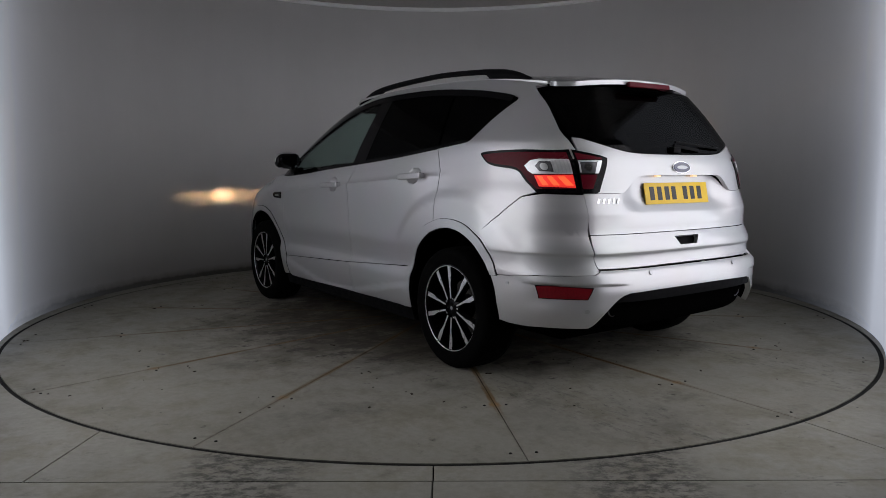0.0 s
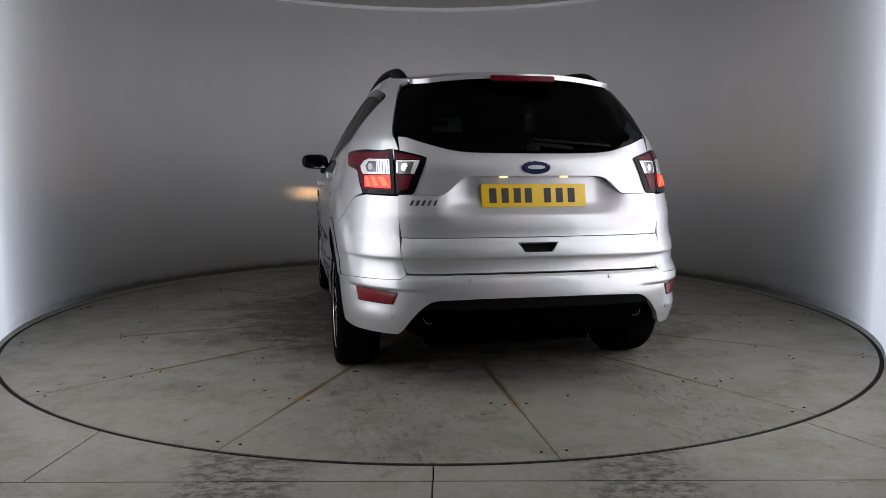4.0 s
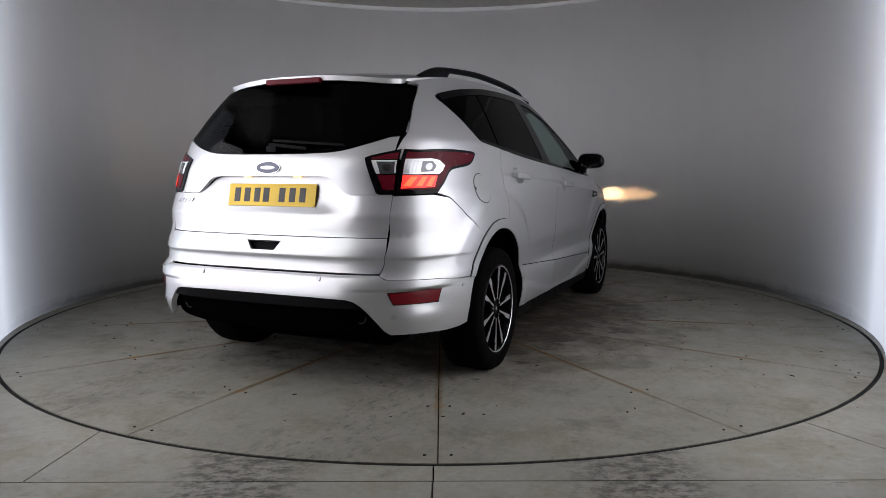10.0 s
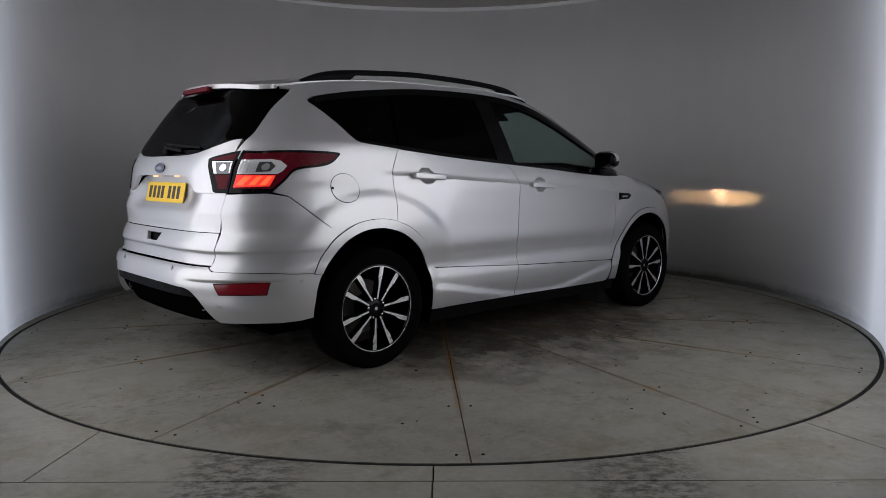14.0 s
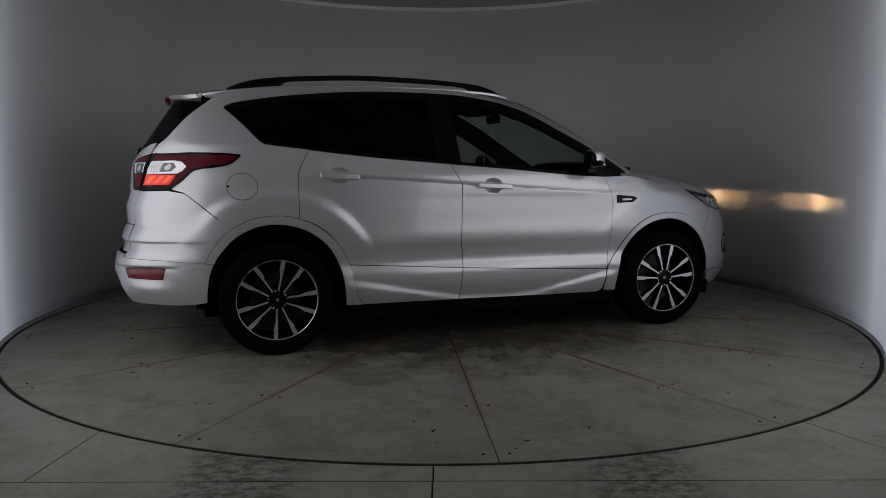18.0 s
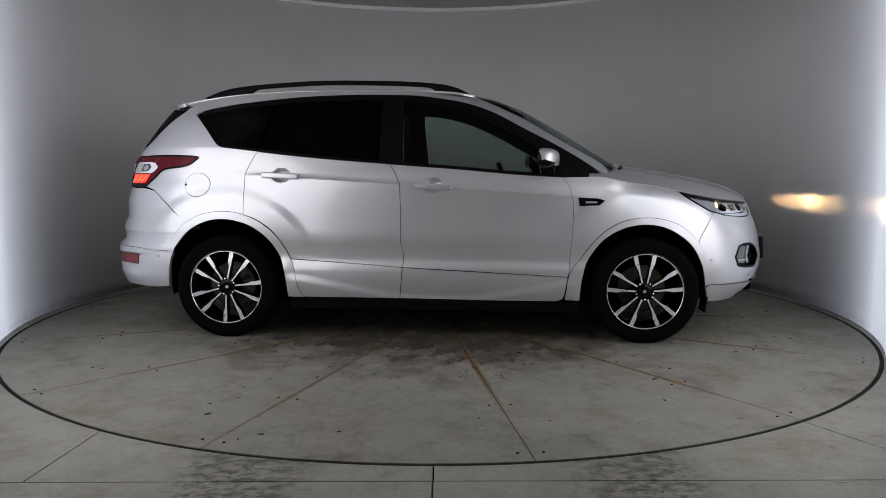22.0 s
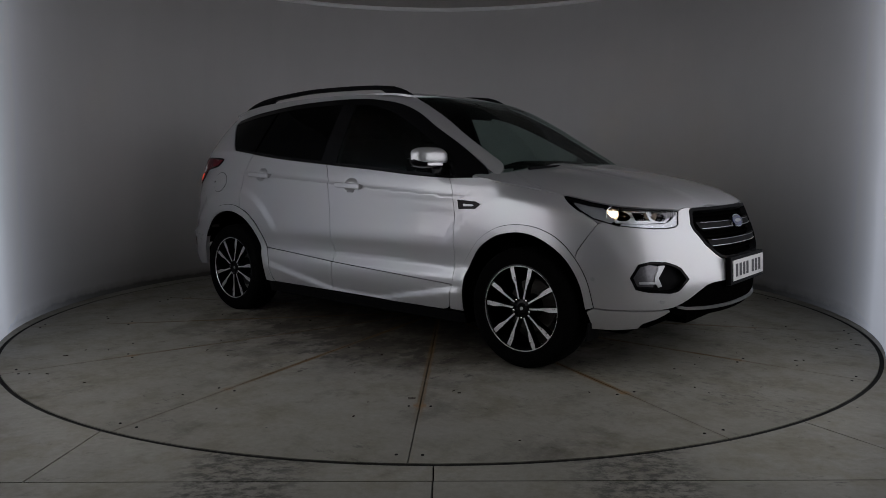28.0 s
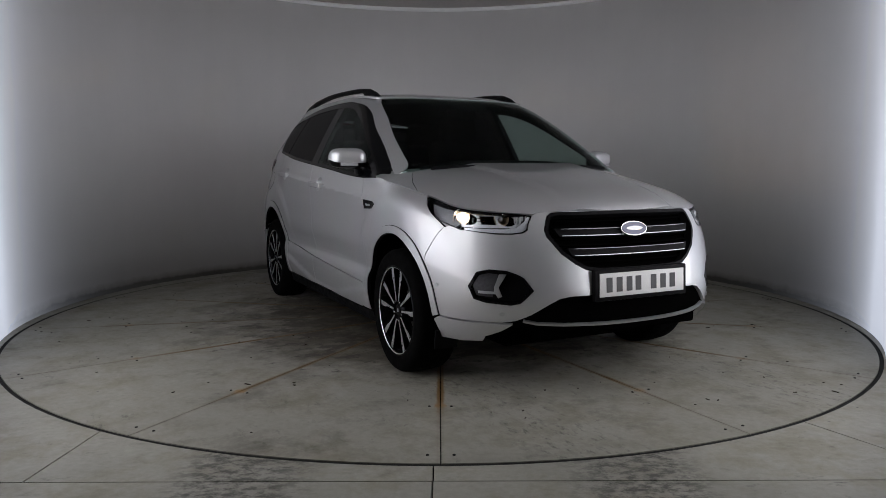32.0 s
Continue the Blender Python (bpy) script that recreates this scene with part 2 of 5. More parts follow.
M_PANEL = glow("lit_diffuser", (0.985, 0.97, 1.03), PANEL_POWER, (0.7, 0.7, 0.7))
M_BACK = plain("back_wall_paint", (0.07, 0.07, 0.072), 0.8, 30, 0.1, Specular_IOR_Level=0.12)
M_CRUMB = plain("dirt", (0.035, 0.028, 0.02), 0.9, 100, 0.4, Specular_IOR_Level=0.12)
M_SOFFIT = plain("soffit_paint", (0.5, 0.48, 0.46), 0.8, 30, 0.08)
M_SPOT = glow("downlight", (1.0, 0.97, 0.92), 260.0)

# ---- building helpers ----


def link(name, verts, faces, mats, parent=None, label="", normals=None, mat_ids=None, smooth=True):
    me = bpy.data.meshes.new(name)
    me.from_pydata([tuple(v) for v in verts], [], faces)
    for m in mats if isinstance(mats, (list, tuple)) else [mats]:
        me.materials.append(m)
    if mat_ids is not None:
        me.polygons.foreach_set("material_index", mat_ids)
    me.polygons.foreach_set("use_smooth", [smooth] * len(me.polygons))
    if normals is not None:
        me.normals_split_custom_set_from_vertices(normals)
    ob = new(name, me)
    ob.parent = parent
    if label:
        ob["label"] = label
    return ob


def part(name, bm, material, parent=None, label="", smooth_deg=40):
    bmesh.ops.recalc_face_normals(bm, faces=bm.faces)
    for f in bm.faces:
        f.smooth = True
    for e in bm.edges:
        if len(e.link_faces) == 2 and e.calc_face_angle(0) > radians(smooth_deg):
            e.smooth = False
    me = bpy.data.meshes.new(name)
    bm.to_mesh(me)
    bm.free()
    for m in material if isinstance(material, (list, tuple)) else [material]:
        me.materials.append(m)
    ob = new(name, me)
    ob.parent = parent
    if label:
        ob["label"] = label
    return ob


def add_box(bm, size, m, bevel=0.0, segments=2):
    r = bmesh.ops.create_cube(bm, size=1, matrix=m @ Matrix.Diagonal((*size, 1)))
    if bevel:
        es = list({e for v in r["verts"] for e in v.link_edges})
        bmesh.ops.bevel(bm, geom=es, offset=bevel, segments=segments, affect="EDGES", profile=0.6)
    return r


def box_bm(size, m, bevel=0.0, segments=2):
    bm = bmesh.new()
    add_box(bm, size, m, bevel, segments)
    return bm


def cyl_bm(r1, r2, depth, m, segments=32, bevel=0.0):
    bm = bmesh.new()
    bmesh.ops.create_cone(bm, cap_ends=True, segments=segments, radius1=r1, radius2=r2, depth=depth, matrix=m)
    if bevel:
        es = [e for e in bm.edges if len(e.link_faces) == 2 and e.calc_face_angle(0) > 0.8]
        bmesh.ops.bevel(bm, geom=es, offset=bevel, segments=2, affect="EDGES", profile=0.5)
    return bm


def lathe(profile, segments, axis="y"):
    """Turn a list of (radius, along) round the y axis; a ring closed on itself where first and last point agree."""
    bm = bmesh.new()
    rings = []
    for r, a in profile:
        ring = []
        for i in range(segments):
            t = 2 * math.pi * i / segments
            ring.append(bm.verts.new((r * math.cos(t), a, r * math.sin(t))))
        rings.append(ring)
    for a, b in zip(rings, rings[1:]):
        for i in range(segments):
            j = (i + 1) % segments
            bm.faces.new((a[i], a[j], b[j], b[i]))
    return bm


def prism(pts, z0, z1):
    """A flat polygon (x, y) made solid between two heights."""
    bm = bmesh.new()
    f = bm.faces.new([bm.verts.new((x, y, z1)) for x, y in pts])
    r = bmesh.ops.extrude_face_region(bm, geom=[f])
    for v in r["geom"]:
        if isinstance(v, bmesh.types.BMVert):
            v.co.z = z0
    bmesh.ops.triangulate(bm, faces=[f for f in bm.faces if len(f.verts) > 4])
    return bm


def polar(deg, r=None):
    """A point of the round wall; 0 degrees is its side towards the camera, positive to the right."""
    a = radians(deg)
    r = WALL_R if r is None else r
    return r * math.sin(a), WALL_Y - r * math.cos(a)


# ---- the booth ----
WALL_FROM = 58.0


def round_strip(name, d0, d1, z0, z1, r_in, r_out, material, steps, kind="structure", mapped=False):
    verts, faces = [], []
    for i in range(steps + 1):
        d = d0 + (d1 - d0) * i / steps
        for r in (r_in, r_out):
            x, y = polar(d, r)
            verts += [(x, y, z0), (x, y, z1)]
        if i:
            a, b = 4 * (i - 1), 4 * i
            faces += [(a, b, b + 1, a + 1), (a + 2, a + 3, b + 3, b + 2), (a + 1, b + 1, b + 3, a + 3), (a, a + 2, b + 2, b)]
    n = 4 * steps
    faces += [(0, 1, 3, 2), (n, n + 2, n + 3, n + 1)]
    ob = link(name, verts, faces, material)
    me = ob.data
    for e in me.polygons:
        e.use_smooth = abs(e.normal.z) < 0.5
    if mapped:
        uv = me.uv_layers.new(name="map")
        for lp in me.loops:
            i = lp.vertex_index // 4
            d = d0 + (d1 - d0) * i / steps
            uv.data[lp.index].uv = (min(abs(d), 360 - abs(d)) / 100, me.vertices[lp.vertex_index].co.z)
    return tagged(ob, kind=kind)


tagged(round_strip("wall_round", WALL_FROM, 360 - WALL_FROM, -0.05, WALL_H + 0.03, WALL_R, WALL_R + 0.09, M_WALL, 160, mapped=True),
       "tall curved pale grey booth wall, white glow painted in at both ends", "wall")
for sgn in (-1, 1):
    a, b = Vector((sgn * 2.82, -1.38, 0)), Vector((sgn * 1.62, -3.50, 0))
    c, d = (a + b) / 2, b - a
    m = pose(c.x, c.y, 1.58, 0, 0, math.degrees(math.atan2(d.y, d.x)))
    lp = tagged(part("light_panel", box_bm((d.length, 0.012, 2.44), m @ pose(0, sgn * -0.03, 0)), M_PANEL), "tall white light panel glowing beside the turntable", "light panel", "booth light panels")
    for e in (-1, 1):
        part("leg", box_bm((0.05, 0.05, 0.36), m @ pose(e * d.length * 0.42, sgn * 0.006, -1.40)), M_BACK, lp)
    part("housing", box_bm((d.length + 0.08, 0.05, 2.52), m @ pose(0, sgn * 0.006, 0), 0.01), M_BACK, lp)
tagged(round_strip("trim_ring", 58, 302, WALL_H - 0.012, WALL_H + 0.028, WALL_R - 0.025, WALL_R + 0.05, M_TRIM, 96),
       "thin white trim ring round the top of the booth wall", "trim")

# ceiling, back room
bm = box_bm((12, 15, 0.1), pose(0, -1.5, WALL_H + 0.085))
tagged(part("ceiling", bm, M_CEIL), "flat grey-beige painted ceiling over the booth", "ceiling", kind="structure")
tagged(round_strip("soffit", 50, 310, WALL_H + 0.029, WALL_H + 0.033, WALL_R - 0.75, WALL_R + 0.05, M_SOFFIT, 96), "grey-beige soffit round the top of the wall", "soffit")
for x in (-1.5, -0.5, 0.5, 1.5):
    dl = tagged(part("ceiling_downlight", cyl_bm(0.024, 0.024, 0.01, pose(x, -3.7, WALL_H + 0.028), 20), M_SPOT), "small round lit downlight set in the ceiling", "downlight", "ceiling downlights")
    rg = lathe([(0.024, -0.006), (0.044, -0.006), (0.046, 0.004), (0.024, 0.004), (0.024, -0.006)], 24)
    bmesh.ops.transform(rg, matrix=pose(x, -3.7, WALL_H + 0.028, 90), verts=rg.verts)
    part("bezel", rg, M_TRIM, dl)
for nm, s, p in (("wall_west", (0.1, 15, 3.2), (-6, -1.5, 1.5)), ("wall_east", (0.1, 15, 3.2), (6, -1.5, 1.5)),
                 ("wall_south", (12, 0.1, 3.2), (0, -7.6, 1.5)), ("wall_north", (12, 0.1, 3.2), (0, 6, 1.5))):
    tagged(part(nm, box_bm(s, pose(*p)), M_BACK), "plain dark grey room wall behind the camera", "wall", kind="structure")

# floor slabs round the table
GAP_R = 2.944
floor = tagged(part("floor", box_bm((12, 15, 0.1), pose(0, -1.5, -0.12)), M_PIT), "worn grey concrete floor slabs round the turntable", "floor", kind="structure")


def arc(a0, a1, n=24, r=GAP_R):
    return [(r * math.cos(radians(a0 + (a1 - a0) * i / n)), r * math.sin(radians(a0 + (a1 - a0) * i / n))) for i in range(n + 1)]


def ang_at(x):
    return math.degrees(math.atan2(-math.sqrt(GAP_R ** 2 - x * x), x))


JOINT_Y = -3.075
g = 0.003
slabs = [
    arc(ang_at(-1.43 + g), ang_at(-0.025 - g)) + [(-0.025 - g, JOINT_Y + g), (-1.47 + g, JOINT_Y + g)],
    arc(ang_at(-0.025 + g), ang_at(1.585 - g)) + [(1.90 - g, JOINT_Y + g), (-0.025 + g, JOINT_Y + g)],
    arc(-180, ang_at(-1.43 - g)) + [(-1.47 - g, JOINT_Y + g), (-5.9, JOINT_Y + g), (-5.9, 0)],
    arc(ang_at(1.585 + g), 0) + [(5.9, 0), (5.9, JOINT_Y + g), (1.90 + g, JOINT_Y + g)],
    arc(0, 90) + [(0, 5.9), (5.9, 5.9), (5.9, 0.004)],
    arc(90, 180) + [(-5.9, 0.004), (-5.9, 5.9), (-0.004, 5.9)],
    [(-5.9, JOINT_Y - g), (-0.027 - g, JOINT_Y - g), (-0.04 - g, -8.9), (-5.9, -8.9)],
    [(-0.027 + g, JOINT_Y - g), (5.9, JOINT_Y - g), (5.9, -8.9), (-0.04 + g, -8.9)],
]
for pts in slabs:
    part("slab", prism(pts, -0.06, 0.0), M_SLAB, floor)

# ---- the turntable ----
table = tagged(new("turntable"), "large round concrete turntable of wedge plates with rusty joints", "turntable")
JOINTS = [0.1, 25.2, 50.2, 75.3, 100.3, 125.4, 151.6, 178.0, 204.2, 230.3, 256.0, 282.0, 307.8, 334.0]


def wedge(a0, a1):
    """One plate of the table, with a fine grid and a map: distance to the nearest joint, radius / 3."""
    verts, faces, uvs = [], [], []
    na, rs = 12, [0.02, 0.4, 0.8, 1.2, 1.6, 1.9, 2.1, 2.3, 2.5, 2.7, 2.85, TABLE_R - 0.01]
    for r in rs:
        ins = math.degrees(0.0025 / r) if r > 0.1 else 1
        for i in range(na + 1):
            a = a0 + ins + (a1 - a0 - 2 * ins) * i / na
            verts.append((r * math.cos(radians(a)), r * math.sin(radians(a)), 0.0))
            uvs.append((r * radians(min(a - a0, a1 - a)), r / 3))
    w = na + 1
    for k in range(len(rs) - 1):
        for i in range(na):
            q = k * w + i
            faces.append((q, q + w, q + w + 1, q + 1))
    top = len(verts)
    rim = [i for i in range(na + 1)] + [k * w + na for k in range(1, len(rs))] + [(len(rs) - 1) * w + i for i in range(na - 1, -1, -1)] + [k * w for k in range(len(rs) - 2, 0, -1)]
    for i in rim:
        verts.append((verts[i][0], verts[i][1], -0.05))
        uvs.append(uvs[i])
    n = len(rim)
    for i in range(n):
        j = (i + 1) % n
        faces.append((rim[i], rim[j], top + j, top + i))
    ob = link("plate", verts, faces, M_TABLE, table, smooth=False)
    uv = ob.data.uv_layers.new(name="map")
    for lp in ob.data.loops:
        uv.data[lp.index].uv = uvs[lp.vertex_index]
    return ob


for a0, a1 in zip(JOINTS, JOINTS[1:] + [JOINTS[0] + 360]):
    wedge(a0, a1)
# black ring added to darken the open gap round the table
gap_ring = lathe([(TABLE_R - 0.0075, -0.05), (TABLE_R - 0.0075, -0.003), (GAP_R - 0.0005, -0.003), (GAP_R - 0.0005, -0.05)], 180)
bmesh.ops.transform(gap_ring, matrix=pose(0, 0, 0, 90), verts=gap_ring.verts)
part("gap_dark_ring", gap_ring, M_PIT, table, "black ring darkening the gap round the turntable")
# bolts by the joints, rust flakes and crumbs of dirt
rng = random.Random(5)
bm = bmesh.new()
for a in JOINTS:
    for d in (-1.3, 1.3):
        for r in (2.26, 2.84):
            t = radians(a + d * 2.26 / r)
            bmesh.ops.create_cone(bm, cap_ends=True, segments=10, radius1=0.007, radius2=0.006, depth=0.003, matrix=pose(r * math.cos(t), r * math.sin(t), 0.0012))
part("bolting", bm, M_PIT, table)["kind"] = "stuff"
bm = bmesh.new()
for i in range(120):
    t, r = rng.uniform(0, 6.283), math.sqrt(rng.uniform(0.1, 1)) * 2.85
    s = rng.choice((0.003, 0.003, 0.004, 0.006, 0.009))
    add_box(bm, (s * rng.uniform(1, 4), s, 0.003), pose(r * math.cos(t), r * math.sin(t), 0.0016, 0, 0, rng.uniform(0, 180)))
part("dirt", bm, M_CRUMB, table)["kind"] = "stuff"

from mathutils.geometry import delaunay_2d_cdt

# ---- the car: its skin as smooth functions ----
# x forward from the middle of the wheelbase, y to its left, z up.


def curve(*pts):
    """A smooth function through (x, y) pairs that does not overshoot; flat slopes go on beyond the ends."""
    xs, ys = (np.array(c, float) for c in zip(*sorted(pts)))
    h, d = np.diff(xs), np.diff(ys) / np.diff(xs)
    m = np.empty_like(xs)
    m[0], m[-1] = d[0], d[-1]
    for i in range(1, len(xs) - 1):
        if d[i - 1] * d[i] <= 0:
            m[i] = 0
        else:
            w1, w2 = 2 * h[i] + h[i - 1], h[i] + 2 * h[i - 1]
            m[i] = (w1 + w2) / (w1 / d[i - 1] + w2 / d[i])

    def f(x):
        x = np.asarray(x, float)
        i = np.clip(np.searchsorted(xs, x) - 1, 0, len(h) - 1)
        s = np.clip((x - xs[i]) / h[i], 0, 1)
        v = (2 * s ** 3 - 3 * s ** 2 + 1) * ys[i] + (s ** 3 - 2 * s ** 2 + s) * h[i] * m[i] + (3 * s ** 2 - 2 * s ** 3) * ys[i + 1] + (s ** 3 - s ** 2) * h[i] * m[i + 1]
        return v + m[0] * np.minimum(0, x - xs[0]) + m[-1] * np.maximum(0, x - xs[-1])
    return f


# half width by height along the side (columns: x)
SIDE_X = (-2.3, -1.9, -1.345, -0.9, -0.2, 0.6, 1.0, 1.345, 1.7, 2.3)
SIDE = {
    0.15: (0.80, 0.82, 0.85, 0.85, 0.85, 0.85, 0.85, 0.85, 0.83, 0.80),
    0.25: (0.86, 0.87, 0.875, 0.878, 0.878, 0.878, 0.878, 0.875, 0.87, 0.85),
    0.33: (0.88, 0.885, 0.895, 0.90, 0.90, 0.90, 0.90, 0.895, 0.885, 0.87),
    0.41: (0.89, 0.895, 0.90, 0.912, 0.914, 0.914, 0.912, 0.90, 0.892, 0.88),
    0.47: (0.892, 0.898, 0.905, 0.912, 0.913, 0.913, 0.912, 0.905, 0.895, 0.885),
    0.52: (0.893, 0.90, 0.906, 0.897, 0.887, 0.888, 0.898, 0.906, 0.897, 0.885),
    0.58: (0.894, 0.902, 0.908, 0.900, 0.892, 0.894, 0.900, 0.908, 0.90, 0.888),
    0.65: (0.894, 0.902, 0.91, 0.910, 0.908, 0.909, 0.909, 0.91, 0.90, 0.888),
    0.78: (0.885, 0.895, 0.91, 0.913, 0.913, 0.914, 0.913, 0.908, 0.892, 0.88),
    0.90: (0.87, 0.882, 0.898, 0.913, 0.918, 0.919, 0.912, 0.896, 0.875, 0.86),
    0.98: (0.86, 0.872, 0.885, 0.908, 0.917, 0.916, 0.902, 0.88, 0.855, 0.84),
    1.05: (0.836, 0.847, 0.867, 0.893, 0.904, 0.895, 0.872, 0.85, 0.82, 0.80),
    1.12: (0.820, 0.831, 0.850, 0.872, 0.874, 0.862, 0.84, 0.82, 0.78, 0.76),
    1.20: (0.803, 0.815, 0.832, 0.845, 0.838, 0.82, 0.80, 0.78, 0.74, 0.72),
    1.30: (0.772, 0.785, 0.799, 0.805, 0.795, 0.78, 0.76, 0.74, 0.70, 0.68),
}
SIDE_Z = np.array(sorted(SIDE))
side_rows = [curve(*zip(SIDE_X, SIDE[z])) for z in SIDE_Z]
belt = curve((1.3, 1.03), (1.085, 1.043), (0.844, 1.048), (0.569, 1.063), (0.205, 1.095), (-0.263, 1.131), (-0.762, 1.172), (-1.131, 1.212), (-1.4, 1.24), (-1.9, 1.25), (-2.3, 1.25))
roof_edge = curve((-2.2, 1.42), (-1.95, 1.478), (-1.75, 1.530), (-1.5, 1.576), (-1.2, 1.606), (-0.8, 1.619), (-0.4, 1.620), (0.0, 1.612), (0.2, 1.606), (1.4, 1.60))
roof_mid = curve((-2.1, 1.53), (-1.97, 1.556), (-1.75, 1.594), (-1.5, 1.627), (-1.2, 1.652), (-0.8, 1.666), (-0.4, 1.666), (0.0, 1.645), (0.2, 1.619), (0.29, 1.602), (0.36, 1.584), (0.45, 1.555), (0.6, 1.50))
roof_rim = curve((-2.2, 1.42), (-1.95, 1.478), (-1.75, 1.530), (-1.5, 1.576), (-1.2, 1.606), (-0.8, 1.619), (-0.4, 1.620), (0.0, 1.612), (0.13, 1.603), (0.2, 1.592), (0.27, 1.577), (0.35, 1.555), (0.5, 1.50))
nose = curve((0.18, 2.12), (0.236, 2.165), (0.335, 2.235), (0.4, 2.258), (0.5, 2.265), (0.6, 2.252), (0.7, 2.232), (0.8, 2.198), (0.9, 2.150), (1.0, 2.06))
screen = curve((1.0, 1.40), (1.05, 1.325), (1.12, 1.215), (1.17, 1.14), (1.2, 1.09), (1.314, 0.91), (1.43, 0.72), (1.515, 0.56), (1.562, 0.44), (1.6, 0.30), (1.64, 0.05))
tail = curve((0.18, -2.12), (0.25, -2.17), (0.32, -2.215), (0.42, -2.25), (0.5, -2.262), (0.58, -2.252), (0.604, -2.238), (0.615, -2.213), (0.655, -2.205), (0.672, -2.206), (0.692, -2.2155), (0.70, -2.2150), (0.765, -2.190), (0.782, -2.182), (0.855, -2.187), (0.876, -2.1895), (0.887, -2.1875), (0.92, -2.178), (0.97, -2.163), (1.1, -2.15), (1.15, -2.132), (1.2, -2.10), (1.3, -2.03), (1.4, -1.962), (1.5, -1.895), (1.58, -1.84))
DENTS = ((-0.962, 1.058, 0.062, 0.048, 0.030), (0.022, 0.992, 0.062, 0.050, 0.030))   # hollows behind the door handles
ROOF_Y, CORNER = 0.60, 0.72
SKIRT = curve((-0.95, 0.415), (-0.86, 0.402), (-0.5, 0.335), (-0.1, 0.272), (0.2, 0.268), (0.55, 0.328), (0.87, 0.388), (0.95, 0.40))


def ease(v):
    v = np.clip(v, 0, 1)
    return v * v * (3 - 2 * v)


def width(x, z):
    v = np.array([r(x) for r in side_rows])
    m = np.gradient(v, SIDE_Z, axis=0)
    i = np.clip(np.searchsorted(SIDE_Z, z) - 1, 0, len(SIDE_Z) - 2)
    k = np.arange(v.shape[1])
    h = SIDE_Z[i + 1] - SIDE_Z[i]
    s = np.clip((z - SIDE_Z[i]) / h, 0, 1)
    return ((2 * s ** 3 - 3 * s ** 2 + 1) * v[i, k] + (s ** 3 - 2 * s ** 2 + s) * h * m[i, k]
            + (3 * s ** 2 - 2 * s ** 3) * v[i + 1, k] + (s ** 3 - s ** 2) * h * m[i + 1, k])


tail_round = curve((0.2, 0.2), (1.15, 0.2), (1.25, 0.17), (1.45, 0.12), (1.6, 0.12))   # how square the tail is in plan


def plain_y(x, z):
    """Half width at x, z before the ends are rounded: doors below the belt, glass above."""
    zb = belt(x)
    low = width(x, np.minimum(z, zb))
    top = width(x, zb)
    h = np.clip((z - zb) / (roof_edge(x) - zb), 0, 1.25)
    return np.where(z <= zb, low, top + (ROOF_Y - top) * (0.82 * h + 0.18 * h * h))


def side_y(x, z, upper=False):
    """Half width of the car at x, z, rounded to the tail and to the nose (or, upper, to the windscreen)."""
    x, z = np.atleast_1d(np.asarray(x, float)), np.atleast_1d(np.asarray(z, float))
    y = plain_y(x, z)
    s = np.clip((tail(z) + 0.65 - x) / 0.65, 0, 1)
    y = y * (1 - s * s) ** tail_round(z)
    if upper:
        s = np.clip((x - screen(z) + 0.45) / 0.45, 0, 1)
        y = y * (1 - s * s) ** 0.2
    else:
        s = np.where(z < 1.06, np.clip((x - nose(z) + 0.76) / 0.76, 0, 1), 0)
        y = y * (1 - s * s) ** 0.4
    zc = 0.988 - 0.062 * x   # shoulder crease, falling to the front
    q = np.where(z > zc, np.clip(1 - (z - zc) / 0.035, 0, 1), np.clip(1 - (zc - z) / 0.13, 0, 1))
    y = y + 0.011 * q * q * np.clip((1.25 - np.abs(x + 0.05)) / 0.25, 0, 1)
    for wx, swell in ((-1.342, 0.014), (1.348, 0.010)):   # haunches over the wheels
        q = np.clip((0.665 - np.hypot(x - wx, z - 0.34)) / 0.075, 0, 1)
        y = y + swell * q * q * (3 - 2 * q) * np.clip((z - 0.55) / 0.25, 0, 1)
    near = np.clip((0.95 - np.abs(x)) / 0.06, 0, 1)   # flared foot of the doors, rising to both wheels
    q = np.clip((SKIRT(x) - z) / 0.055 + 0.5, 0, 1)
    y = y + 0.014 * near * q * q * (3 - 2 * q) - 0.007 * near * np.clip((0.53 - z) / 0.05, 0, 1)
    if not upper:   # the wing's shoulder rolls over towards the bonnet
        q = np.clip(1 - (bonnet_side(x) - z) / 0.10, 0, 1)
        y = y - 0.050 * q * q * ease((x - 1.12) / 0.22) * ease((1.84 - x) / 0.25)
    for cx, cz, rx, rz, d in DENTS:
        q = np.clip(1 - ((x - cx) / rx) ** 2 - ((z - cz) / rz) ** 2, 0, 1)
        y = y - d * q ** 0.8
    return y


def end_x(y, z, where):
    """The skin's x at y, z on the nose, the tail or the windscreen."""
    y, z = np.abs(np.atleast_1d(np.asarray(y, float))), np.atleast_1d(np.asarray(z, float))
    tip, deep, power = {"nose": (nose(z), 0.76, 2.5), "screen": (screen(z), 0.45, 5.0), "tail": (tail(z), -0.65, 1 / tail_round(z))}[where]
    x = tip - 0.3 * deep
    for _ in range(6):
        k = np.clip(y / plain_y(x, z), 0, 1) ** power
        x = tip - deep + deep * np.sqrt(np.clip(1 - k, 0, 1))
    return x


